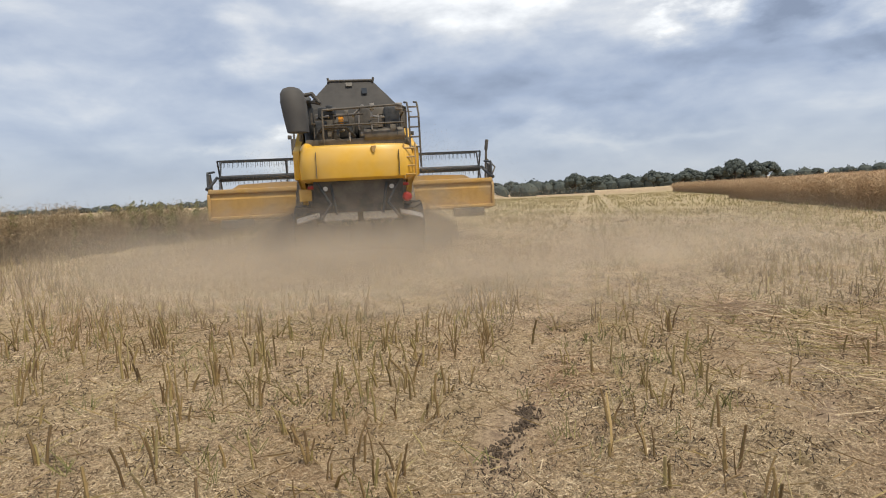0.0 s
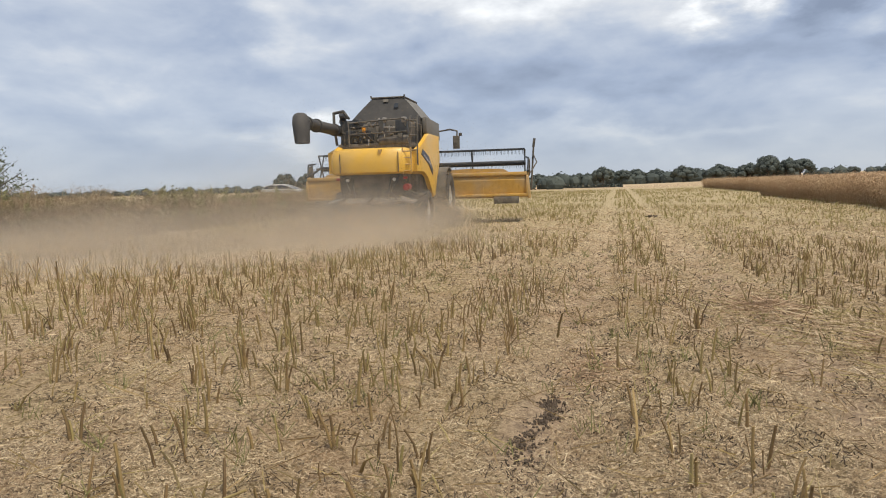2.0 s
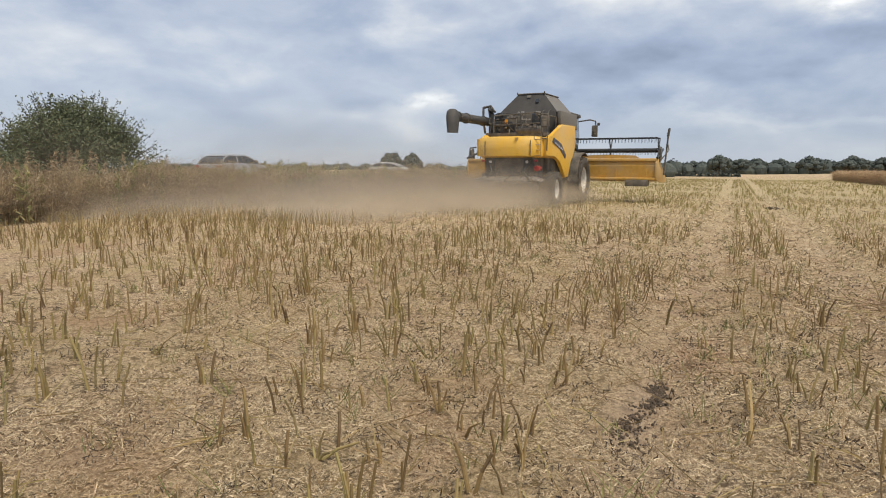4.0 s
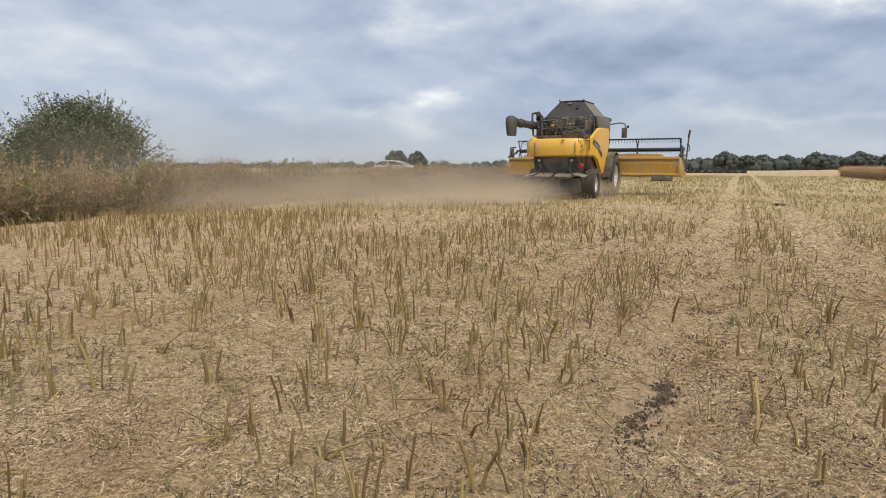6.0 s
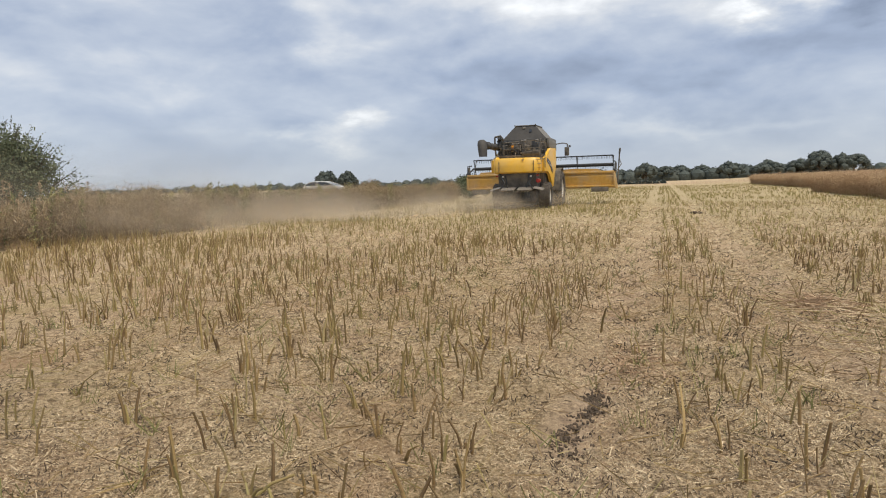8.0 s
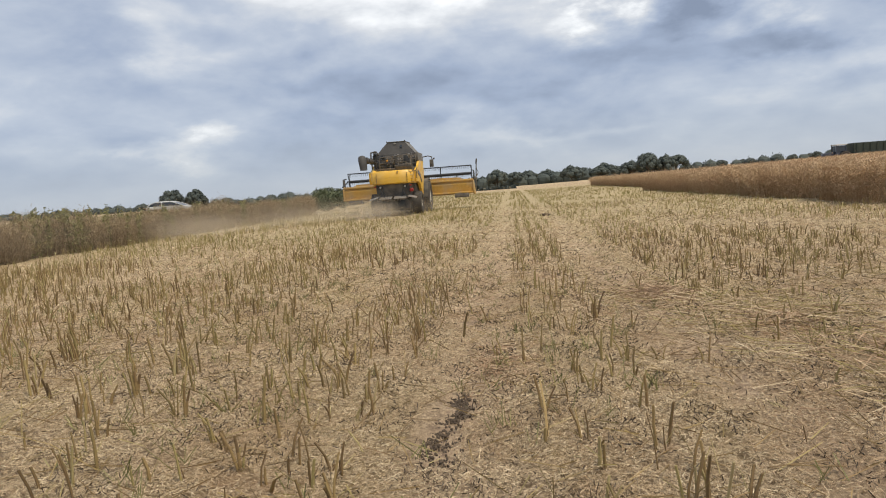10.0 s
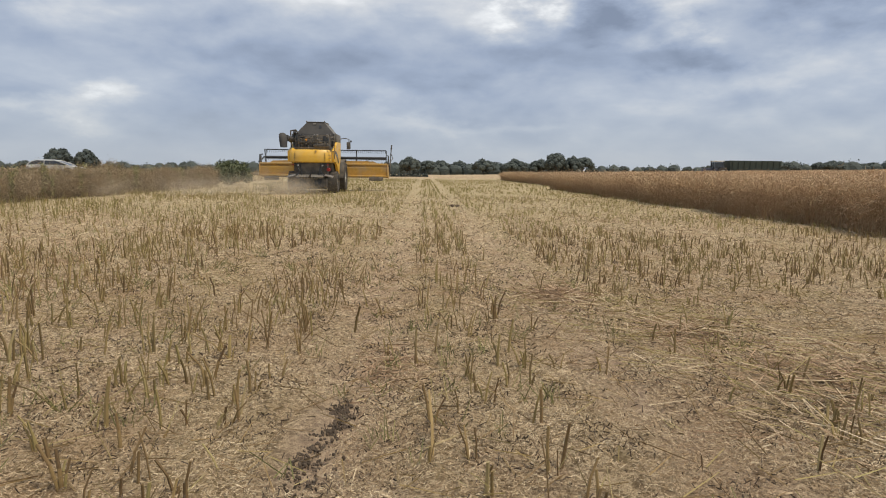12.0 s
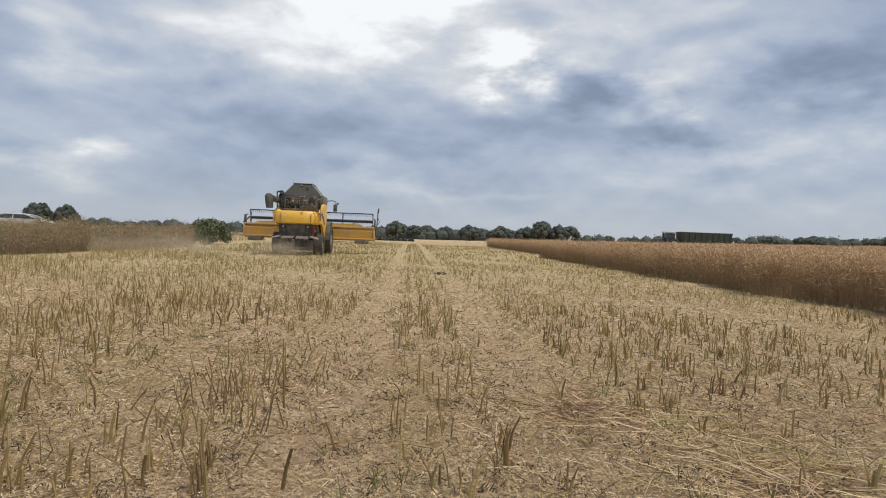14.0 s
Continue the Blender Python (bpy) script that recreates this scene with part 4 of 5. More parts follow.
def build_combine():
    c = thing("combine_harvester", "yellow combine harvester with dark grain tank and raised header", "combine")
    # rear hood: a broad rounded shell
    bm = bmesh.new()
    rings = []
    for z, inset, back in ((1.86, 0.10, 0.16), (1.92, 0.02, 0.04), (2.2, 0.0, 0.0), (2.48, 0.03, 0.03), (2.6, 0.09, 0.10), (2.64, 0.2, 0.22)):
        w = 1.27 - inset
        ring = [(-w, 2.2, z), (-w, 0.42 + back, z), (-w + 0.06, 0.2 + back, z), (-w + 0.22, 0.06 + back, z), (-0.4, back, z), (0.4, back, z), (w - 0.22, 0.06 + back, z), (w - 0.06, 0.2 + back, z), (w, 0.42 + back, z), (w, 2.2, z)]
        rings.append(ring)
    loft(bm, rings)
    hood = part("rear_hood", bm, "yellow", c, "dusty yellow rounded rear hood")
    for sx in (-0.88, 0.9):
        bm = bmesh.new()
        box(bm, (sx, 0.035, 2.2), (0.012, 0.05, 0.56), rz=0)
        part("panel_seam", bm, "black", hood)
    bm = bmesh.new()
    prism(bm, [(0.3, 2.58), (0.42, 2.58), (0.39, 2.47), (0.36, 2.44), (0.33, 2.47)], -0.008, 0.06, "y")
    part("badge", bm, "ochre", hood, "small darker shield-shaped badge")
    # left corner dome of the shell
    bm = bmesh.new()
    bmesh.ops.create_uvsphere(bm, u_segments=14, v_segments=10, radius=1, matrix=pose(-1.08, 0.95, 2.5) @ Matrix.Diagonal((0.2, 0.75, 0.26, 1)))
    part("hood_dome", bm, "yellow", c)
    # side panels with the swept rear arch
    for s in (1, -1):
        x0, x1 = (1.24, 1.38) if s > 0 else (-1.38, -1.24)
        bm = bmesh.new()
        prism(bm, [(0.45, 1.92), (0.40, 2.55), (1.25, 2.72), (1.9, 2.98), (2.4, 3.18), (4.35, 3.22), (4.45, 2.4), (4.2, 2.05), (3.75, 1.75), (3.45, 1.15), (3.0, 1.1), (2.65, 1.45), (2.15, 1.78), (1.5, 1.95)], x0, x1, bevel=0.02)
        sp = part("side_panel", bm, "yellow", c, "dusty yellow side panel with swept arch")
        bm = bmesh.new()
        k = 1.392 if s > 0 else -1.392
        prism(bm, [(1.1, 2.45), (1.3, 2.62), (2.3, 2.42), (3.0, 2.0), (2.9, 1.85), (2.2, 2.2)], k - 0.008, k + 0.008)
        part("decal", bm, "decal", sp, "dark blue stripe decal")
        for i in range(5):
            bm = bmesh.new()
            box(bm, (k, 1.55 + i * 0.24, 2.42 - i * 0.055), (0.024, 0.15, 0.05), rx=-18)
            part("lettering_bar", bm, "rim", sp, "pale plain bar")
        bm = bmesh.new()
        prism(bm, [(2.35, 3.2), (2.3, 3.7), (4.7, 3.7), (4.8, 3.1), (4.4, 3.18)], x0 * 0.97, x1 * 0.97, bevel=0.01)
        part("grille_panel", bm, "grille", c, "grey perforated upper side panel")
        # front mudguard
        bm = bmesh.new()
        ring = []
        for i in range(10):
            a = radians(62 + i * 13.5)
            ring.append([(s * 1.22, 5.1 + 1.16 * math.cos(a), 1.0 + 1.16 * math.sin(a)), (s * 1.62, 5.1 + 1.16 * math.cos(a), 1.0 + 1.16 * math.sin(a)), (s * 1.62, 5.1 + 1.12 * math.cos(a), 1.0 + 1.12 * math.sin(a)), (s * 1.22, 5.1 + 1.12 * math.cos(a), 1.0 + 1.12 * math.sin(a))])
        loft(bm, ring)
        part("mudguard", bm, "black", c, "dark curved front mudguard")
    # inner body between the panels
    bm = bmesh.new()
    box(bm, (0, 3.2, 1.95), (2.3, 3.6, 1.5), bevel=0.04)
    box(bm, (0, 4.6, 1.2), (2.1, 2.4, 0.9), bevel=0.04)
    part("body", bm, "black", c, "dark inner body of the machine")
    # straw chopper opening and spreader
    bm = bmesh.new()
    prism(bm, [(0.25, 1.88), (1.6, 1.88), (1.6, 0.95), (0.95, 0.85), (0.4, 1.15)], -0.98, 0.98)
    part("straw_hood", bm, "black", c, "dusty black straw hood")
    bm = bmesh.new()
    for i in range(9):
        box(bm, (-0.8 + 0.2 * i, 0.42, 1.5), (0.015, 0.02, 0.62), rx=-9)
    part("straw_curtain", bm, "rubber", c, "hanging black rubber curtain strips")
    for s in (-1, 1):
        bm = bmesh.new()
        prism(bm, [(-0.25, 1.0), (0.5, 1.16), (0.5, 1.19), (-0.25, 1.03)], s * 0.06 if s > 0 else -0.78, 0.78 if s > 0 else -0.06)
        for i in range(4):
            box(bm, (s * (0.15 + 0.19 * i), 0.1, 1.02), (0.014, 0.66, 0.12), rx=12, rz=s * (-6 - 6 * i))
        part("spreader_board", bm, "steel", c, "dusty bare steel spreader board with vanes")
        bm = bmesh.new()
        box(bm, (s * 1.12, 0.15, 1.08), (0.5, 0.5, 0.03), rx=10, ry=s * 14)
        part("chaff_deflector", bm, "steel", c, "bent bare steel chaff deflector")
        bm = bmesh.new()
        tube(bm, (s * 0.45, 0.5, 0.55), (s * 0.45, 0.5, 0.95), 0.42, 0.36, 18)
        for i in range(6):
            a = radians(60 * i)
            box(bm, (s * 0.45 + 0.3 * math.cos(a), 0.5 + 0.3 * math.sin(a), 0.62), (0.4, 0.02, 0.12), rz=60 * i)
        part("spreader_disc", bm, "darksteel", c)
        bm = bmesh.new()
        tube(bm, (s * 0.62, 0.3, 1.85), (s * 0.5, 0.2, 1.1), 0.03)
        part("spreader_strut", bm, "darksteel", c)
        # lamps and warning plates under the hood
        bm = bmesh.new()
        box(bm, (s * 1.04, 0.3, 1.74), (0.13, 0.06, 0.07), bevel=0.015)
        part("tail_lamp", bm, "red", c, "red tail lamp")
        bm = bmesh.new()
        tube(bm, (s * 0.72, 0.19, 1.7), (s * 0.72, 0.24, 1.7), 0.05, None, 14)
        part("work_lamp", bm, "rim", c, "small round white work lamp")
        if s < 0:
            bm = bmesh.new()
            box(bm, (s * 1.16, 0.36, 1.58), (0.26, 0.02, 0.26))
            part("warning_plate", bm, "ochre", c, "square dusty yellow warning plate")
    bm = bmesh.new()
    tube(bm, (1.06, 0.28, 1.46), (1.06, 0.62, 1.46), 0.105, None, 16)
    tube(bm, (1.06, 0.24, 1.46), (1.06, 0.28, 1.46), 0.06, 0.105, 16)
    part("extinguisher", bm, "red", c, "dusty red canister under the hood corner")
    bm = bmesh.new()
    box(bm, (0, 1.62, 0.72), (2.5, 0.28, 0.26), bevel=0.03)
    box(bm, (0, 1.62, 1.0), (0.5, 0.5, 0.5), bevel=0.03)
    tube(bm, (-1.1, 1.42, 0.75), (1.1, 1.42, 0.75), 0.045)
    part("rear_axle", bm, "darksteel", c)
    bm = bmesh.new()
    prism(bm, [(0.12, 0.42), (0.22, 0.95), (1.35, 0.95), (1.35, 0.35), (0.5, 0.28)], -0.95, 0.95, bevel=0.03)
    part("spreader_housing", bm, "black", c, "dusty black chaff spreader housing")
    for s in (-1, 1):
        bm = bmesh.new()
        pipe(bm, [(s * 0.9, 0.28, 1.86), (s * 0.62, 0.12, 1.35), (s * 0.86, 0.05, 1.02)], 0.03)
        part("deflector_strut", bm, "darksteel", c)
    bm = bmesh.new()
    box(bm, (0, 5.1, 1.0), (2.9, 0.36, 0.4), bevel=0.04)
    part("front_axle", bm, "darksteel", c)
    # engine deck
    bm = bmesh.new()
    box(bm, (0.05, 1.45, 2.72), (2.3, 1.7, 0.16), bevel=0.02)
    box(bm, (0.55, 1.55, 3.15), (0.9, 1.1, 0.75), bevel=0.05)
    box(bm, (-0.45, 1.75, 3.1), (0.95, 0.9, 0.7), bevel=0.05)
    part("engine_block", bm, "black", c, "dusty black engine and cooling box")
    bm = bmesh.new()
    tube(bm, (0.2, 0.72, 2.87), (1.1, 0.72, 2.87), 0.17, None, 16)
    part("fuel_tank", bm, "black", c, "dark horizontal cylinder on the engine deck")
    bm = bmesh.new()
    bmesh.ops.create_cone(bm, cap_ends=False, segments=16, radius1=0.13, radius2=0.13, depth=0.05, matrix=pose(0.42, 0.62, 3.08, 90))
    tube(bm, (0.1, 0.75, 3.0), (0.1, 0.75, 3.5), 0.025)
    tube(bm, (-0.05, 0.8, 3.3), (0.2, 0.7, 3.55), 0.03)
    part("hose_guard", bm, "steel", c)
    bm = bmesh.new()
    box(bm, (-0.3, 0.7, 3.22), (0.11, 0.06, 0.16), bevel=0.01)
    part("beacon", bm, "amber", c, "small orange beacon")
    for i, (px, py, pz, sx, sz) in enumerate(((-0.75, 0.8, 3.0, 0.28, 0.42), (-0.2, 0.85, 2.98, 0.3, 0.3), (0.85, 0.9, 3.25, 0.35, 0.5), (-0.6, 0.9, 3.4, 0.4, 0.25))):
        bm = bmesh.new()
        box(bm, (px, py, pz), (sx, 0.3, sz), bevel=0.03)
        part("filter_box", bm, "darksteel", c)
    bm = bmesh.new()
    pipe(bm, [(-0.9, 0.75, 2.85), (-0.7, 0.6, 3.05), (-0.2, 0.6, 3.05), (0.0, 0.75, 2.85)], 0.03)
    pipe(bm, [(-0.5, 0.7, 2.8), (-0.45, 0.62, 3.3), (0.2, 0.62, 3.34)], 0.022)
    part("hose", bm, "rubber", c)
    rr = random.Random(41)
    for i in range(26):
        bm = bmesh.new()
        px, pz = rr.uniform(-1.05, 1.05), rr.uniform(2.82, 3.5)
        if i % 2:
            box(bm, (px, rr.uniform(0.55, 0.85), pz), (rr.uniform(0.06, 0.2), 0.12, rr.uniform(0.05, 0.2)), bevel=0.012)
            part("engine_fitting", bm, rr.choice(("darksteel", "steel", "black", "grille")), c)
        else:
            q = (px + rr.uniform(-0.35, 0.35), rr.uniform(0.6, 0.9), pz + rr.uniform(-0.25, 0.2))
            pipe(bm, [(px, 0.6, pz), (px, 0.55, q[2]), q], rr.uniform(0.012, 0.03), 6)
            part("engine_hose", bm, rr.choice(("rubber", "darksteel", "steel")), c)
    bm = bmesh.new()
    tube(bm, (-1.02, 1.0, 2.7), (-1.02, 1.0, 3.55), 0.11, None, 14)
    tube(bm, (-1.02, 1.0, 3.55), (-1.02, 0.8, 3.72), 0.09, None, 14)
    part("exhaust", bm, "darksteel", c, "dark upright exhaust pipe")
    # guard rails of the deck
    bm = bmesh.new()
    pipe(bm, [(-0.7, 0.45, 3.42), (0.95, 0.45, 3.5), (1.15, 0.6, 3.45), (1.15, 0.6, 2.7)], 0.024)
    pipe(bm, [(-0.7, 0.45, 3.42), (-0.7, 0.45, 2.7)], 0.022)
    pipe(bm, [(-0.7, 0.45, 3.08), (1.1, 0.5, 3.12)], 0.02)
    pipe(bm, [(1.15, 0.6, 3.45), (1.18, 2.2, 3.45), (1.18, 2.2, 2.8)], 0.024)
    part("guard_rail", bm, "black", c, "thin black tubular guard rail")
    # upper ladder with hoops
    bm = bmesh.new()
    for x in (1.2, 1.42):
        pipe(bm, [(x, 0.36, 2.1), (x, 0.42, 3.3), (x - 0.02, 0.55, 3.55), (x - 0.05, 0.85, 3.6)], 0.022)
    for i in range(5):
        tube(bm, (1.2, 0.38, 2.55 + i * 0.22), (1.42, 0.38, 2.55 + i * 0.22), 0.018)
    part("deck_ladder", bm, "black", c, "black tubular ladder to the engine deck")
    bm = bmesh.new()
    for x in (1.02, 1.27):
        tube(bm, (x, 0.12, 1.86), (x, 0.12, 2.62), 0.02)
    for i in range(4):
        tube(bm, (1.02, 0.12, 1.94 + i * 0.19), (1.27, 0.12, 1.94 + i * 0.19), 0.018)
    part("hood_ladder", bm, "ochre", c, "small yellow ladder on the hood corner")
    # grain tank: lower bin, sloped extensions with open top
    bm = bmesh.new()
    box(bm, (0, 3.5, 3.2), (2.3, 2.5, 1.0), bevel=0.02)
    part("grain_bin", bm, "tank", c, "dark grey lower grain bin")
    lo, hi = 3.68, 4.4
    a = [(-1.18, 2.3), (1.18, 2.3), (1.18, 4.7), (-1.18, 4.7)]
    b = [(-0.55, 2.64), (0.55, 2.64), (0.62, 4.3), (-0.62, 4.3)]
    for i, nm in enumerate(("rear", "right", "front", "left")):
        j = (i + 1) % 4
        bm = bmesh.new()
        q0, q1, q2, q3 = Vector((*a[i], lo)), Vector((*a[j], lo)), Vector((*b[j], hi)), Vector((*b[i], hi))
        mid = Vector((0, 3.5, 4.0))
        nrm = (q1 - q0).cross(q3 - q0).normalized() * 0.03
        if (q0 + nrm - mid).length < (q0 - mid).length:
            nrm = -nrm
        kk0, kk1 = q0.lerp(q3, 0.5) + nrm * 0.3, q1.lerp(q2, 0.5) + nrm * 0.3
        loft(bm, [[q0, q1, q1 - nrm, q0 - nrm], [kk0, kk1, kk1 - nrm, kk0 - nrm], [q3, q2, q2 - nrm, q3 - nrm]])
        flap = part("tank_extension", bm, "tank" if nm != "right" else "grille", c, "sloping dark grain tank extension flap", smooth=False)
        if nm == "rear":
            bm = bmesh.new()
            box(bm, (0.32, 2.46, 4.14), (0.13, 0.02, 0.16), rx=-22)
            part("tank_window", bm, "glass", flap)
            bm = bmesh.new()
            box(bm, (-0.05, 2.56, 4.32), (0.16, 0.03, 0.1), rx=-22)
            part("tank_lamp", bm, "grille", flap)
        bm = bmesh.new()
        tube(bm, q3 + Vector((0, 0, 0.03)), q2 + Vector((0, 0, 0.03)), 0.03)
        part("tank_rim", bm, "black", flap)
    for s in (-1, 1):
        bm = bmesh.new()
        tube(bm, (s * 0.55, 2.62, 4.4), (s * 0.57, 2.6, 4.5), 0.028)
        part("tank_stay", bm, "black", c)
    # unloading auger folded back along the left side
    bm = bmesh.new()
    tube(bm, (-1.28, 3.2, 3.28), (-1.08, -2.15, 3.22), 0.17, 0.155, 20)
    for k in (0.15, 0.5, 0.82, 0.97):
        p = Vector((-1.28, 3.2, 3.28)).lerp(Vector((-1.08, -2.15, 3.22)), k)
        tube(bm, p + Vector((0, -0.03, 0)), p + Vector((0, 0.03, 0)), 0.19, None, 20)
    auger = part("unloading_auger", bm, "tank", c, "dark grey unloading auger tube folded rearward")
    bm = bmesh.new()
    rings = []
    for zz, rr, dy in ((3.47, 0.08, 0.06), (3.44, 0.15, 0.04), (3.36, 0.205, 0.02), (3.2, 0.225, -0.02), (2.95, 0.215, -0.07), (2.66, 0.19, -0.14)):
        rings.append([(-1.11 - 0.12 * (3.2 - zz) * -1 + rr * math.cos(radians(18 * i)), -2.3 + dy + rr * 1.05 * math.sin(radians(18 * i)), zz) for i in range(20)])
    loft(bm, rings)
    part("auger_spout", bm, "tank", auger, "dark hanging rubber auger spout")
    bm = bmesh.new()
    pipe(bm, [(-1.3, 2.2, 3.2), (-1.2, 1.2, 3.55), (-1.0, 0.7, 3.66), (-0.72, 0.62, 3.58)], 0.035)
    pipe(bm, [(-1.2, 0.8, 2.8), (-1.2, 0.6, 3.3), (-1.2, 0.6, 3.75), (-0.9, 0.6, 3.8), (-0.75, 0.6, 3.6)], 0.045)
    part("auger_cradle", bm, "black", c, "dark auger rest and hoses")
    # cab with mirrors
    bm = bmesh.new()
    prism(bm, [(4.75, 2.1), (4.75, 3.75), (6.5, 3.75), (6.75, 2.9), (6.45, 2.1)], -0.95, 0.95, bevel=0.05)
    cab = part("cab", bm, "glass", c, "dark tinted driver's cab")
    bm = bmesh.new()
    box(bm, (0, 5.65, 3.8), (2.0, 2.1, 0.16), bevel=0.05)
    part("cab_roof", bm, "black", cab)
    for s in (-1, 1):
        bm = bmesh.new()
        pipe(bm, [(s * 1.0, 6.3, 3.55), (s * 1.5, 6.35, 3.62), (s * 1.75, 6.35, 3.55), (s * 1.75, 6.35, 3.35)], 0.03)
        arm = part("mirror_arm", bm, "black", c)
        bm = bmesh.new()
        box(bm, (s * 1.72, 6.33, 3.12), (0.26, 0.1, 0.5), bevel=0.03)
        part("mirror", bm, "black", arm, "black rear-view mirror housing")
        bm = bmesh.new()
        box(bm, (s * 1.88, 6.35, 3.42), (0.12, 0.1, 0.12), bevel=0.02)
        part("cab_lamp", bm, "black", arm)
    bm = bmesh.new()
    prism(bm, [(5.6, 1.1), (5.6, 1.9), (7.0, 1.75), (7.0, 0.95)], -0.75, 0.75, bevel=0.03)
    part("feeder_house", bm, "ochre", c)
    for s in (-1, 1):
        wheel("front_wheel", c, s * 1.37, 5.1, 0.98, 0.62, s, 20, "pale grey front wheel rim")
        wheel("rear_wheel", c, s * 1.22, 1.63, 0.68, 0.6, s, 16, "pale grey rear wheel rim")
    build_header(c)
    return c


def build_header(c):
    hw = 4.4
    # rear wall of the table with its ribs and top beam
    bm = bmesh.new()
    prism(bm, [(6.42, 1.04), (6.36, 1.62), (6.45, 1.9), (6.52, 1.9), (6.45, 1.6), (6.5, 1.06), (8.0, 0.95), (8.0, 0.91), (6.45, 0.99)], -hw, hw)
    table = part("header_table", bm, "ochre", c, "worn yellow header table and back wall", smooth=False)
    bm = bmesh.new()
    box(bm, (0, 6.4, 1.86), (2 * hw, 0.16, 0.13), bevel=0.02)
    part("header_top_beam", bm, "ochre", table)
    bm = bmesh.new()
    box(bm, (0, 6.36, 1.05), (2 * hw, 0.12, 0.1), bevel=0.02)
    part("header_low_beam", bm, "ochre", table)
    for x in (-4.0, -2.7, -1.4, 1.4, 2.7, 4.0):
        bm = bmesh.new()
        box(bm, (x, 6.39, 1.45), (0.05, 0.035, 0.74))
        part("header_rib", bm, "ochre", table)
    # torn rubber and straw lying on the beam
    for s in (-1, 1):
        bm = bmesh.new()
        prism(bm, [(s * 1.0, 1.93), (s * 3.7, 1.93), (s * 3.5, 2.05), (s * 2.2, 2.09), (s * 1.3, 2.06)], 6.42, 6.47, "y")
        part("header_top_sheet", bm, "ochre", table, "dusty ochre top sheet")
        # end dividers
        bm = bmesh.new()
        prism(bm, [(6.3, 1.0), (6.3, 1.75), (6.6, 1.96), (7.4, 1.72), (9.2, 1.05), (9.5, 0.88), (8.4, 0.86), (7.2, 0.92)], s * hw - 0.04, s * hw + 0.04, bevel=0.015)
        dv = part("divider", bm, "ochre", c, "worn yellow header end divider")
        bm = bmesh.new()
        pipe(bm, [(s * (hw + 0.03), 6.32, 1.95), (s * (hw + 0.03), 7.5, 2.2), (s * (hw + 0.02), 8.0, 2.35)], 0.05)
        pipe(bm, [(s * (hw + 0.03), 6.5, 1.9), (s * (hw + 0.05), 6.7, 2.45), (s * (hw - 0.05), 7.2, 2.5)], 0.035)
        part("reel_arm", bm, "darksteel", dv)
        bm = bmesh.new()
        box(bm, (s * (hw + 0.06), 7.0, 2.1), (0.08, 0.4, 0.6), rx=15, bevel=0.02)
        part("reel_drive_guard", bm, "black", dv)
        bm = bmesh.new()
        box(bm, (s * 3.6, 6.45, 0.86), (0.95, 0.5, 0.27), bevel=0.02)
        part("skid_plate", bm, "black", table, "black skid shoe below the header")
    # upright side knife on the right end
    bm = bmesh.new()
    tube(bm, (4.5, 8.0, 1.2), (4.62, 8.05, 3.05), 0.04)
    box(bm, (4.63, 8.05, 3.1), (0.1, 0.12, 0.36), ry=8, bevel=0.02)
    pipe(bm, [(4.45, 7.0, 1.8), (4.75, 7.4, 2.3), (4.62, 8.0, 2.6)], 0.025)
    part("side_knife", bm, "black", c, "upright black side knife")
    # intake auger
    bm = bmesh.new()
    tube(bm, (-hw + 0.05, 6.95, 1.22), (hw - 0.05, 6.95, 1.22), 0.17, None, 14)
    for i in range(60):
        x = -hw + 0.1 + i * (2 * hw - 0.2) / 59
        a = 50 * i * (1 if x < 0 else -1)
        m = pose(x, 6.95, 1.22, a) @ pose(0, 0, 0.2)
        vs = bmesh.ops.create_cube(bm, size=1.0)["verts"]
        bmesh.ops.transform(bm, matrix=m @ Matrix.Diagonal((0.02, 0.3, 0.16, 1)), verts=vs)
    part("intake_auger", bm, "darksteel", c, "dark intake auger")
    # reel: axle, spiders, six tine bars
    bm = bmesh.new()
    tube(bm, (-4.3, 0, 0), (4.3, 0, 0), 0.1, None, 12)
    reel = part("reel", bm, "darksteel", c, "dark reel tube with tine bars", pose(0, 7.75, 2.3))
    for k in range(6):
        a = radians(60 + 60 * k)
        cy, cz = 0.63 * math.cos(a), 0.63 * math.sin(a)
        bm = bmesh.new()
        box(bm, (0, cy, cz), (8.54, 0.05, 0.05))
        n = 58
        for i in range(n):
            x = -4.2 + 8.4 * i / (n - 1)
            tube(bm, (x, cy, cz), (x, cy - 0.05, cz - 0.2), 0.009, 0.006, 4)
        part("tine_bar", bm, "darksteel", reel, "dark bar hung with thin spring tines", smooth=False)
    for x in (-4.27, -2.15, 0.0, 2.15, 4.27):
        bm = bmesh.new()
        for k in range(6):
            a = radians(60 + 60 * k)
            tube(bm, (x, 0, 0), (x, 0.63 * math.cos(a), 0.63 * math.sin(a)), 0.028, None, 6)
        part("reel_spider", bm, "darksteel", reel)


# ---- other vehicles ----


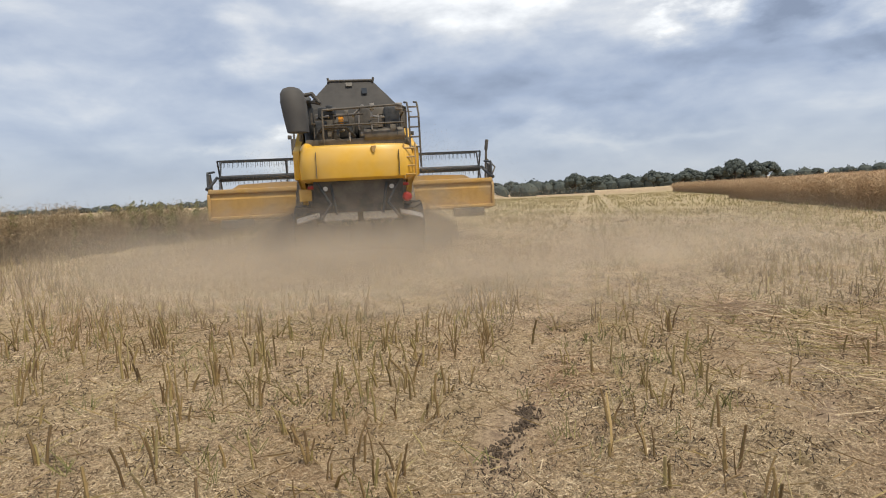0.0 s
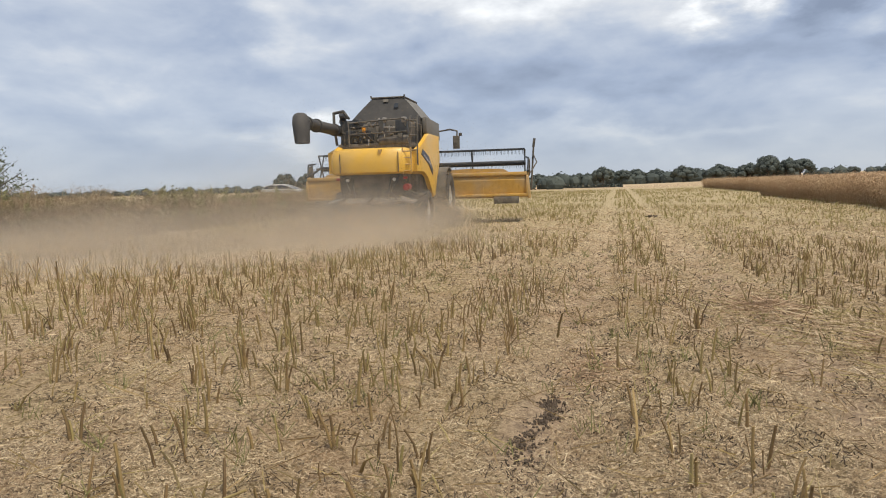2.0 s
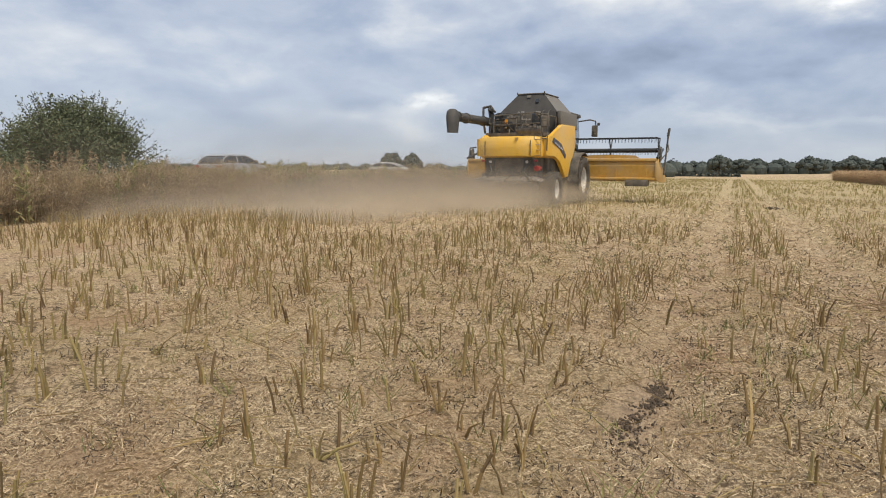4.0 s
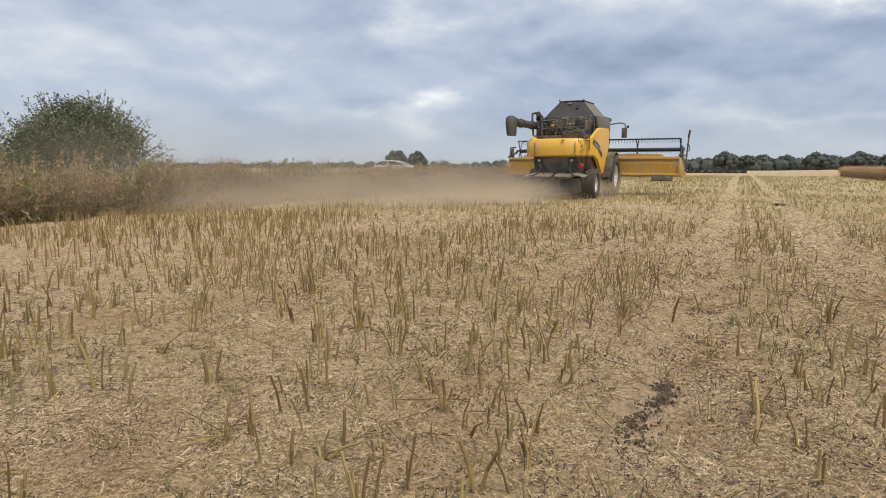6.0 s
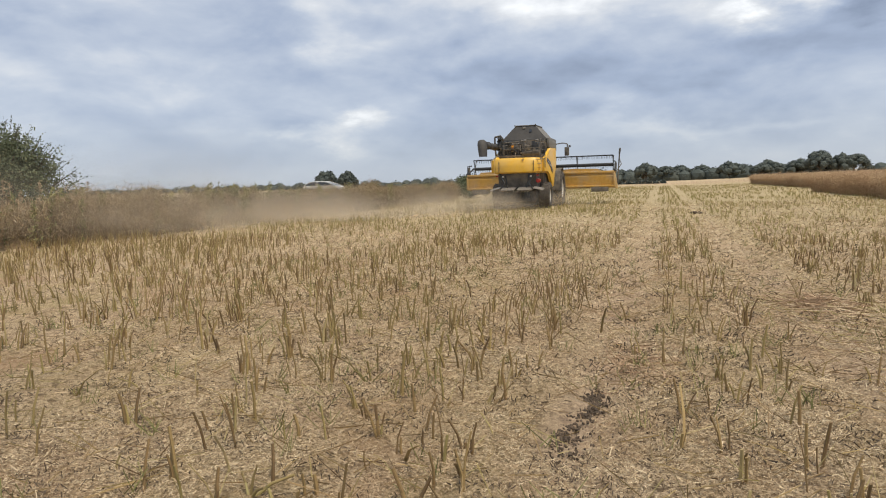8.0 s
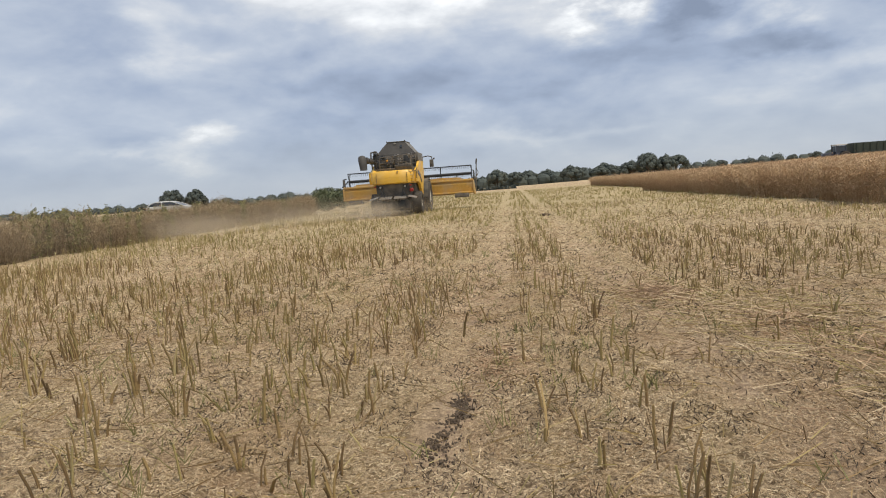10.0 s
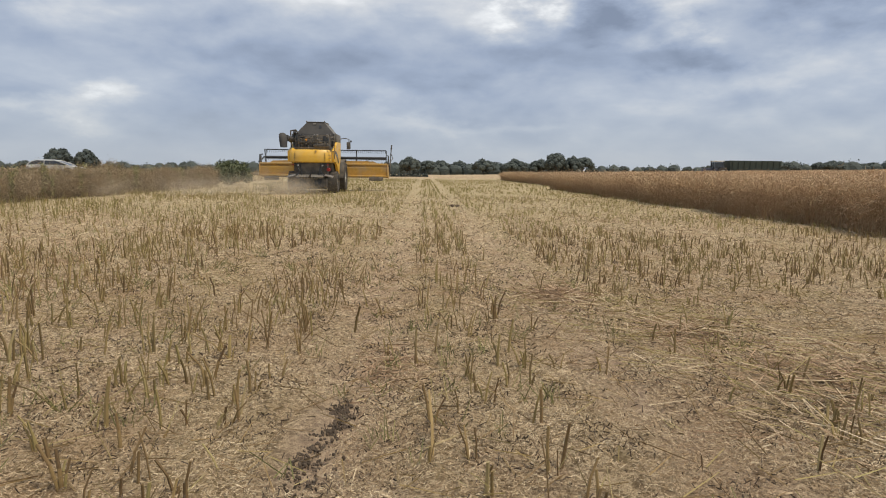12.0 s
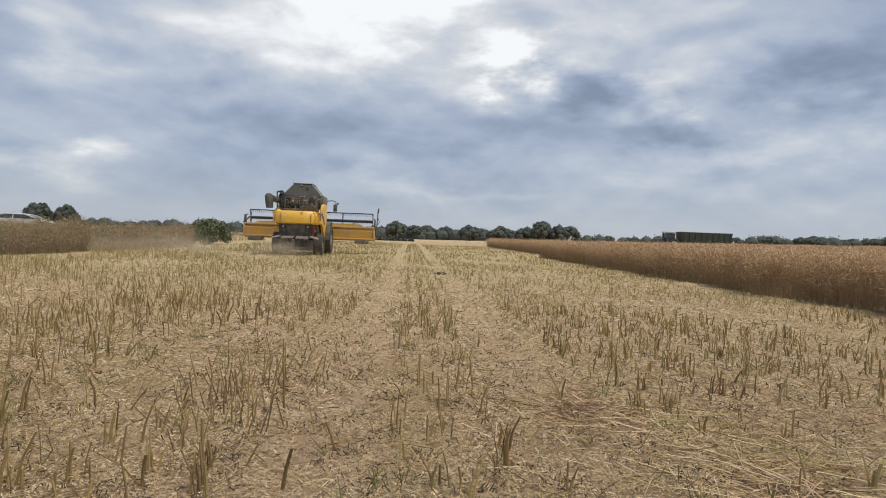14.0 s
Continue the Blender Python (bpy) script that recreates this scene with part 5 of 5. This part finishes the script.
def build_car(name, label, at, paint):
    c = thing(name, label, "car", at)
    bm = bmesh.new()
    prof = [(0.0, 0.35), (0.0, 0.62), (0.06, 0.80), (0.2, 0.88), (1.2, 0.90), (3.2, 0.87), (3.9, 0.77), (4.28, 0.62), (4.36, 0.45), (4.34, 0.26), (0.06, 0.24)]
    prism(bm, prof, -0.88, 0.88, bevel=0.08)
    body = part("body", bm, paint, c)

    def ring(half, y0, y1, z):
        return [(-half, y0, z), (half, y0, z), (half, y1, z), (-half, y1, z)]

    bm = bmesh.new()
    loft(bm, [ring(0.82, 0.12, 3.5, 0.84), ring(0.78, 0.32, 3.0, 1.04), ring(0.73, 0.58, 2.6, 1.18), ring(0.67, 0.95, 2.2, 1.27)])
    part("window_glass", bm, "glass", body, "dark car windows")
    bm = bmesh.new()
    loft(bm, [ring(0.69, 0.70, 2.42, 1.235), ring(0.68, 0.80, 2.32, 1.275), ring(0.60, 0.98, 2.12, 1.315), ring(0.42, 1.2, 1.9, 1.335)])
    part("roof", bm, paint, body)
    for s in (-1, 1):
        for pts in ([(s * 0.82, 3.47, 0.86), (s * 0.78, 3.0, 1.05), (s * 0.73, 2.6, 1.19), (s * 0.67, 2.25, 1.28)], [(s * 0.82, 1.5, 0.88), (s * 0.68, 1.5, 1.27)],
                    [(s * 0.82, 0.14, 0.86), (s * 0.78, 0.34, 1.05), (s * 0.72, 0.62, 1.2), (s * 0.67, 0.95, 1.28)]):
            bm = bmesh.new()
            pipe(bm, pts, 0.035)
            part("pillar", bm, paint, body)
        bm = bmesh.new()
        box(bm, (s * 0.95, 2.95, 0.98), (0.2, 0.12, 0.13), bevel=0.03)
        part("wing_mirror", bm, "black", body, "dark wing mirror")
        bm = bmesh.new()
        box(bm, (s * 0.72, 0.05, 0.70), (0.28, 0.12, 0.14), bevel=0.02)
        part("tail_lamp", bm, "red", body, "red tail lamp")
        bm = bmesh.new()
        box(bm, (s * 0.68, 4.24, 0.60), (0.32, 0.12, 0.12), bevel=0.02)
        part("headlight", bm, "rim", body, "clear headlight")
        for y in (0.85, 3.45):
            bm = bmesh.new()
            lathe(bm, [(0.2, -0.1), (0.31, -0.1), (0.32, 0), (0.31, 0.1), (0.2, 0.1)], 22)
            t = part("wheel", bm, "rubber", c, "", pose(s * 0.8, y, 0.32))
            bm = bmesh.new()
            lathe(bm, [(0.001, s * 0.07), (0.15, s * 0.06), (0.2, s * 0.09)], 18)
            part("rim", bm, "rim", t)
    return c


def build_tractor():
    t = thing("tractor", "dark blue-grey tractor driving beyond the standing crop", "tractor")
    bm = bmesh.new()
    prism(bm, [(0.9, 1.0), (0.9, 1.75), (2.6, 1.65), (2.75, 1.0)], -0.42, 0.42, bevel=0.06)
    part("bonnet", bm, "blue", t)
    bm = bmesh.new()
    box(bm, (0, 0.8, 0.85), (0.6, 3.4, 0.5), bevel=0.04)
    part("chassis", bm, "darksteel", t)
    bm = bmesh.new()
    for s in (-1, 1):
        for y in (-0.65, 0.85):
            tube(bm, (s * 0.75, y, 1.2), (s * 0.7, y * 0.95, 2.75), 0.05)
    box(bm, (0, 0.1, 1.35), (1.5, 1.5, 0.5), bevel=0.04)
    cab = part("cab", bm, "blue", t)
    bm = bmesh.new()
    box(bm, (0, 0.1, 2.1), (1.38, 1.38, 1.15))
    part("cab_glass", bm, "glass", cab)
    bm = bmesh.new()
    box(bm, (0, 0.1, 2.83), (1.65, 1.75, 0.17), bevel=0.05)
    part("cab_roof", bm, "rim", cab, "pale cab roof")
    bm = bmesh.new()
    tube(bm, (0.5, 1.0, 1.6), (0.5, 1.0, 2.9), 0.05)
    part("exhaust", bm, "darksteel", t)
    for s in (-1, 1):
        wheel("rear_wheel", t, s * 0.9, -0.4, 0.9, 0.55, s, 16, "pale wheel rim")
        wheel("front_wheel", t, s * 0.85, 2.2, 0.65, 0.42, s, 14, "pale wheel rim")
        bm = bmesh.new()
        box(bm, (s * 0.9, -0.4, 1.86), (0.56, 1.2, 0.06), bevel=0.02)
        part("mudguard", bm, "blue", t)
    # grain trailer coupled behind
    g = thing("grain_trailer", "long dark green grain trailer behind the tractor", "trailer")
    bm = bmesh.new()
    loft(bm, [[(-1.1, -9.4, 1.1), (1.1, -9.4, 1.1), (1.1, -1.0, 1.1), (-1.1, -1.0, 1.1)], [(-1.25, -9.6, 2.95), (1.25, -9.6, 2.95), (1.25, -0.8, 2.95), (-1.25, -0.8, 2.95)]])
    body = part("body", bm, "trailer", g)
    for i in range(9):
        for s in (-1, 1):
            bm = bmesh.new()
            box(bm, (s * 1.22, -9.3 + i, 2.0), (0.1, 0.1, 1.85), ry=s * 4.6)
            part("side_rib", bm, "trailer", body)
    bm = bmesh.new()
    box(bm, (0, -5.2, 0.9), (0.9, 8.4, 0.25))
    tube(bm, (0, -1.0, 0.85), (0, 0.9, 0.7), 0.08)
    part("drawbar_frame", bm, "darksteel", g)
    for s in (-1, 1):
        for y in (-8.2, -6.8):
            wheel("wheel", g, s * 1.0, y, 0.62, 0.45, s, 14, "pale wheel rim")
    return t, g


def build_road():
    bm = bmesh.new()
    prism(bm, [(-26.6, 0.66), (-26.6, 0.75), (-24.0, 0.79), (-21.9, 0.75), (-21.9, 0.66)], -150, 600, "y")
    whole("road", bm, "asphalt", "narrow grey asphalt country road", "road", "structure")
    for x in (-26.3, -22.2):
        bm = bmesh.new()
        box(bm, (x, 225, 0.762), (0.1, 740, 0.008))
        whole("road_marking", bm, "rim", "faded white edge line on the road", "road marking", "structure")


# ---- small things on the ground ----


def soil_lumps(name, label, x, y, spread, n, size, mat, seed, stretch=1.0):
    r = random.Random(seed)
    bm = bmesh.new()
    for i in range(n):
        px, py = r.gauss(0, spread), r.gauss(0, spread * stretch)
        s = size * r.uniform(0.3, 1.0)
        m = pose(px, py, s * 0.05, r.uniform(0, 360), r.uniform(0, 360), r.uniform(0, 360)) @ Matrix.Diagonal((s, s * r.uniform(0.5, 1), s * r.uniform(0.4, 0.8), 1))
        vs = bmesh.ops.create_icosphere(bm, subdivisions=1, radius=1.0, matrix=m)["verts"]
        for v in vs:
            v.co += Vector((r.gauss(0, 0.12), r.gauss(0, 0.12), r.gauss(0, 0.12))) * s
    ob = whole(name, bm, mat, label, "soil", kind="stuff")
    ob.matrix_basis = pose(x, y, float(relief(np.array(x), np.array(y))) + 0.004)
    return ob


def stubble_plant(x, y, stalks, label, mat="stubble"):
    bm = bmesh.new()
    for dx, dy, h, r in stalks:
        p = [Vector((dx * 0.1, dy * 0.1, -0.02)), Vector((dx * 0.5, dy * 0.5, h * 0.55)), Vector((dx, dy, h))]
        tube(bm, p[0], p[1], r * 1.25, r, 7)
        tube(bm, p[1], p[2], r, r * 0.8, 7)
    ob = whole("stubble_plant", bm, mat, label, "plant", group="cut rape plants")
    ob.matrix_basis = pose(x, y, float(relief(np.array(x), np.array(y))))
    return ob


def straw_heap(x, y, w, h, n, seed, label):
    r = np.random.default_rng(seed)
    px, py = r.normal(0, w * 0.36, n), r.normal(0, w * 0.6, n)
    pz = h * np.exp(-(px ** 2 + py ** 2) / (w * 0.5) ** 2) * r.random(n)
    a = r.uniform(0, 6.28, n)
    ln = r.uniform(0.05, 0.3, n)
    v = np.stack([np.cos(a) * ln, np.sin(a) * ln, r.normal(0, 0.04, n)], -1)
    c = np.stack([px, py, pz + 0.01], -1)
    ob = stems("flattened_straw", c - v / 2, c + v / 2, 0.004, 0.003, "rust", 3)
    tagged(ob, label, "straw", kind="stuff")
    ob.matrix_basis = pose(x, y, float(relief(np.array(x), np.array(y))))
    return ob


def build_small():
    soil_lumps("bare_soil", "dark crumbly bare soil in the wheel track", -0.49, 4.28, 0.045, 430, 0.015, "soil", 1, 3.4)
    soil_lumps("bare_soil", "dark crumbly bare soil in the wheel track", -0.6, 3.70, 0.085, 400, 0.014, "soil", 2, 2.2)
    soil_lumps("bare_soil", "dark soil and straw lump in the wheel track", 1.34, 27.7, 0.16, 26, 0.13, "soil", 3)
    straw_heap(1.6, 7.95, 0.62, 0.09, 700, 4, "flattened brown straw heap in the wheel track")
    straw_heap(2.35, 6.3, 0.7, 0.05, 330, 6, "flattened reddish straw beside the wheel track")
    straw_heap(2.9, 4.9, 0.9, 0.05, 330, 7, "flattened reddish straw beside the wheel track")
    straw_heap(-0.15, 5.3, 0.5, 0.025, 220, 8, "flattened reddish straw in the wheel track")
    straw_heap(-0.2, 2.35, 0.5, 0.05, 200, 5, "dark trampled straw patch")
    stubble_plant(-1.42, 4.88, ((-0.16, -0.02, 0.2, 0.008), (0.10, 0, 0.24, 0.009), (-0.06, 0.03, 0.14, 0.006)), "forked brown cut rape stalk")
    stubble_plant(-2.37, 4.22, ((0.02, 0, 0.24, 0.009), (0.05, 0.02, 0.2, 0.008)), "pair of upright brown cut stalks")
    stubble_plant(-3.03, 4.73, ((0.0, 0, 0.2, 0.012), (0.03, 0.02, 0.17, 0.011)), "short thick dark cut stalks")
    stubble_plant(-1.53, 3.79, ((-0.02, 0, 0.2, 0.009),), "single dark leaning cut stalk")
    stubble_plant(-1.57, 3.32, ((-0.1, 0, 0.22, 0.008), (-0.02, 0, 0.2, 0.009), (0.03, 0.02, 0.15, 0.006)), "cluster of thin brown cut stalks")
    stubble_plant(-1.9, 2.55, ((0.22, 0.05, 0.1, 0.008), (0.12, -0.05, 0.07, 0.007), (-0.05, 0.02, 0.09, 0.006), (0.04, 0.02, 0.14, 0.006)), "low yellow-green broken rape plant", "farstubble")
    stubble_plant(0.07, 4.06, ((-0.05, 0, 0.24, 0.008), (0.08, 0.02, 0.16, 0.006)), "thin yellowish cut stalk beside the track")
    stubble_plant(1.0, 6.28, ((0.0, 0, 0.18, 0.007), (0.06, 0, 0.15, 0.006)), "thin brown cut stalks")
    stubble_plant(-1.05, 2.5, ((-0.08, 0, 0.22, 0.01), (0.09, 0.01, 0.2, 0.009)), "forked pale cut stalk")
    # the dense tuft of stubble left of the track
    n = 120
    bx, by = rng.normal(-1.35, 0.32, n), rng.normal(8.3, 0.9, n)
    h = rng.uniform(0.1, 0.3, n)
    base = np.stack([bx, by, np.zeros(n)], -1)
    tagged(stems("stubble_clump", base, base + np.stack([rng.normal(0, 0.05, n), rng.normal(0, 0.05, n), h], -1), 0.007, 0.004, "stubble", 3), "dense clump of taller brown stalks", "stubble", kind="stuff")


# ---- airborne dust: soft rigid banks that drift ----


def dust_bank(label, size, mat, layers=2):
    """A few soft-rimmed curved veils, one behind the other."""
    bm = bmesh.new()
    for k in range(layers):
        q = (k + 0.5) / layers - 0.5
        r = bmesh.ops.create_grid(bm, x_segments=12, y_segments=10, size=1.0, matrix=pose(0, q * 0.6, 0, 90, 0, 14 * q))
        for v in r["verts"]:
            v.co.y += 0.10 * math.sin(v.co.x * 3 + k) + 0.12 * v.co.x * v.co.x + 0.06 * math.sin(v.co.z * 4 + 2 * k)
    bmesh.ops.delete(bm, geom=[v for v in bm.verts if math.hypot(v.co.x, v.co.z) > 1.02], context="VERTS")
    ob = whole("dust_cloud", bm, mat, label, "dust", kind="stuff", smooth=True)
    ob.scale = size
    return ob


def combine_place(t):
    """Where the combine stands at t: x, y and heading."""
    ts = (0, 0.5, 1.0, 1.5, 2.0, 2.5, 3.0, 3.5, 4.0, 5.0, 6.5, 7.5, 9.0, 10.0, 11.5, 12.5, 14.0)
    xs = (-4.88, -5.55, -6.22, -6.77, -7.17, -7.46, -7.67, -7.8, -7.86, -7.77, -7.32, -7.12, -6.97, -6.92, -6.87, -6.85, -6.8)
    ys = (13.37, 14.47, 15.64, 16.85, 18.1, 19.4, 20.68, 21.85, 22.98, 25.2, 28.65, 31.25, 34.8, 36.9, 39.2, 40.15, 41.2)
    hs = (21.4, 16.0, 12.2, 9.1, 5.6, 2.8, 0.7, -1.2, -2.1, -2.2, -1.2, 0.0, 0.9, 1.1, 1.3, 1.4, 1.4)
    return np.interp(t, ts, xs), np.interp(t, ts, ys), np.interp(t, ts, hs)


def build_dust():
    """Banks of dust: old ones hanging behind the first turn, new ones shed by the machine; the wind takes them all to its left."""
    banks = []
    r = random.Random(17)
    old = [(-3.4, 9.3, 5.4, 0.8), (-6.4, 9.2, 5.0, 0.95), (-0.2, 10.4, 5.2, 0.75), (-4.6, 11.2, 4.8, 1.1), (-8.2, 11.4, 4.6, 1.0), (1.6, 12.2, 4.8, 0.75), (-1.8, 8.4, 4.6, 0.7), (3.4, 11.0, 5.2, 0.8), (-4.6, 8.6, 4.6, 0.8),
           (-3.2, 7.4, 3.6, 0.55), (-0.6, 7.6, 3.4, 0.55), (-5.8, 7.8, 3.4, 0.6), (2.2, 8.4, 3.6, 0.6), (-4.6, 12.1, 3.4, 0.95), (-2.2, 12.6, 4.0, 0.95), (0.8, 13.2, 4.6, 0.9)]
    for x, y, w, h in old:
        b = dust_bank("tan dust drifting low over the stubble", (w * 1.1, 3.0, h * 1.16), "dust", 2)
        v, tilt = r.uniform(3.0, 4.6), r.uniform(-9, 9)
        banks.append((b, [(t, pose(x - v * t, y + 1.1 * t, h * 0.5 - 0.05 * t, 0, tilt, 18)) for t in range(0, 15, 2)]))
    # shed later: carried close behind the machine until each one's time, then left to the wind
    shed = [(0.4 + 0.55 * i, (0.6, 2.6, 1.3, 4.2)[i % 4], (0.5, 1.1, 1.5, 0.4)[i % 4] - 0.03 * i, (2.3, 3.0, 2.7, 3.2)[i % 4], (1.25, 0.95, 1.1, 0.8)[i % 4], "dust") for i in range(10)]
    shed += [(4.7, 1.0, 1.4, 2.6, 1.0, "dust"), (5.2, 2.6, 0.7, 2.8, 0.9, "dust"), (4.3, 0.9, -0.5, 2.2, 1.25, "dust"), (4.9, 1.6, -0.9, 2.5, 1.3, "dust"), (20.0, 1.0, -0.9, 2.6, 0.75, "haze")]
    shed += [(0.8 + 0.42 * i, (1.2, 0.7)[i % 2], (1.3, 0.3, 0.8)[i % 3], 2.8, 1.15, "dust") for i in range(9)]
    # thin dust that climbs as it is blown over the crop and the road
    shed += [(0.6 + 0.55 * i, (1.8, 3.0)[i % 2], (-1.5, 0.2, -0.6)[i % 3], (4.6, 5.4)[i % 2], (1.5, 1.9)[i % 2], "veil") for i in range(7)]
    shed += [(5.4 + 0.9 * i, (0.9, 1.8)[i % 2], (-1.6, -0.8, -2.4)[i % 3], 3.6, 0.85, "haze") for i in range(8)]
    shed += [(6.6 + 1.7 * i, (0.7, 1.4)[i % 2], -1.3, 3.2, 0.9, "haze") for i in range(4)] + [(20.0, 0.4, -0.2, 2.4, 0.7, "haze")]
    # dust caught along the standing crop, and before the hawthorn
    for i, y in enumerate((11.0, 15.5, 20.0, 26.0, 33.0, 41.0)):
        b = dust_bank("thin tan dust hanging along the crop edge", (6.0 + 0.5 * i, 1.2, 1.25), "hedge_veil", 2)
        banks.append((b, [(t, pose(max(-15.6, -7.0 - 2.1 * t - 0.1 * i), y + 0.25 * t, 0.75, 0, 4 * math.sin(i), 82)) for t in range(0, 15)]))
    for i, (x, y, z) in enumerate(((-19.5, 17.0, 1.6), (-22.0, 18.8, 2.2))):
        b = dust_bank("thin tan dust blown over the road", (4.8, 1.6, 2.3), "veil", 1)
        banks.append((b, [(t, pose(x - 1.0 * t + 0.018 * t * t, y, z, 0, 10 * i - 5, 52)) for t in range(0, 15)]))
    # one thicker drift that leaves the machine, hangs before the crop and then blows over the road
    way = np.array([(4.4, -9.0, 22.5), (6.0, -12.5, 20.0), (7.4, -15.2, 16.6), (9.2, -15.5, 15.4), (12.0, -24.0, 14.0), (14.0, -30.0, 13.0)])
    for i in range(2):
        b = dust_bank("tan dust drifting slowly along the crop edge", (4.6 - i, 1.2, 1.5), "haze", 1)
        rows = []
        for k in range(29):
            t = k * 0.5
            if t <= 4.0:
                x, y, a = combine_place(t)
                y = y + 3.2
            else:
                x, y = np.interp(t, way[:, 0], way[:, 1]), np.interp(t, way[:, 0], way[:, 2])
            rows.append((t, pose(float(x) + 0.3 * i, float(y) + 2.2 * i, 0.7, 0, 5 - 10 * i, 66)))
        banks.append((b, rows))
    for let_go, back, side, w, h, mat in shed:
        h *= 1.4 if mat != "dust" else 1.15
        b = dust_bank("tan dust rising behind the combine", (w, 2.6, h), mat, 2 if mat != "haze" else 1)
        rows = []
        for i in range(29):
            t = i * 0.5
            x, y, a = combine_place(min(t, let_go))
            late = max(0.0, t - let_go)
            out = 1.0 if let_go > 14 else min(1.0, max(0.0, 1.0 + (t - let_go) / 0.6))
            a = radians(float(a))
            trail = back * out - 3.2 * (1.0 - out)
            px = x + side * out + math.sin(a) * trail - (0.5 + 0.2 * (let_go % 3)) * late - 0.32 * late * late
            py = y - math.cos(a) * trail + 0.3 * late
            climb = 0.16 if mat == "veil" else -0.03
            rows.append((t, pose(px, py, h * 0.36 + climb * late, 0, 7 * math.sin(let_go * 5), 16)))
        banks.append((b, rows))
    return banks


build_ground()
build_road()
build_stubble()
build_litter()
crop_block("right_crop", 10.6, 60, 13.5, 54, 1.36, "ws", "ripe brown rape pods standing along the cut edge")
crop_block("far_crop", 12.6, 75, 57, 108, 1.3, "ws", "ripe brown rape crop farther down the field", dens=14)
crop_block("left_crop", -20.2, -16.4, 4, 53, 1.28, "es", "ripe tan rape pods standing beside the road", dens=60, mat="drycrop", ragged=0.17)
tuft("green_weeds", 10.6, 24, 8.8, 13.4, 13000, 0.19, "weed", "green weeds at the corner of the crop", 0.02)
for wx, wy, lx, ly, wh, wn in ((-17.0, 22.5, 0.9, 3.0, 1.6, 70), (-17.6, 27.5, 1.2, 3.0, 1.45, 50), (-17.2, 14.5, 0.9, 2.0, 1.5, 36), (-17.4, 36.0, 1.2, 5.0, 1.5, 70), (-17.6, 46.0, 1.4, 5.0, 1.4, 60), (-16.7, 9.5, 0.7, 1.6, 1.3, 30), (-17.0, 18.3, 0.6, 1.2, 1.3, 22)):
    weed_stand(wx, wy, lx, ly, wh, wn, "tall grey-green dock plants standing in the crop edge")
weed_stand(-26.8, 19.5, 1.4, 4.5, 1.3, 40, "pale seeding grasses under the hawthorn", "drycrop", 0.7)
tuft("verge_grass", -30, -19.2, -5, 90, 9000, 0.45, "drycrop", "dry brown grass on the road verge", 0.03)
build_trees()
combine = build_combine()
road_car = build_car("car", "silver hatchback driving along the road", pose(-23.8, -67.5, 0.78), "silver")
build_car("car", "white car parked beyond the road", pose(-34.6, 58.6, 0.74, 0, 0, -82), "white")
tractor, trailer = build_tractor()
build_small()
dust = build_dust()


def motions():
    """All that moves: the combine and its wheels, reel, car, tractor, trailer and dust."""
    times = [0.25 * i for i in range(57)]
    places = [combine_place(t) for t in times]
    walk(combine, [(t, pose(x, y, 0, 0, 0, h)) for t, (x, y, h) in zip(times, places)])
    run, dist = [0.0], 0.0
    for a, b in zip(places, places[1:]):
        dist += math.hypot(b[0] - a[0], b[1] - a[1])
        run.append(dist)
    for p in combine.children:
        if p.name.startswith(("front_wheel", "rear_wheel")):
            r, l = p.matrix_basis.translation.z, p.matrix_basis.translation.copy()
            walk(p, [(t, pose(l.x, l.y, l.z, -math.degrees(s / r))) for t, s in zip(times, run)])
        elif p.name.startswith("reel"):
            if p.name in ("reel",):
                l = p.matrix_basis.translation.copy()
                walk(p, [(t, pose(l.x, l.y, l.z)) for t in (0, 14)])
    walk(road_car, [(t, pose(-23.8, -67.5 + 23 * t, 0.78)) for t in (0, 3.5, 7, 10.5, 14)])
    road_car.scale = (0.95, 0.84, 1.0)
    for hauled, dx in ((tractor, 1.5), (trailer, 2.2)):
        walk(hauled, [(t, pose(x + dx, 110, 0.84, 0, 0, 90)) for t, x in ((0, 50.6), (9, 50.4), (10.5, 50.1), (11.5, 49.4), (12, 48.2), (12.5, 46.9), (13, 45.5), (13.5, 43.9), (14, 42.1))])
    for b, rows in dust:
        s = b.scale.copy()
        walk(b, rows)
        b.scale = s


motions()
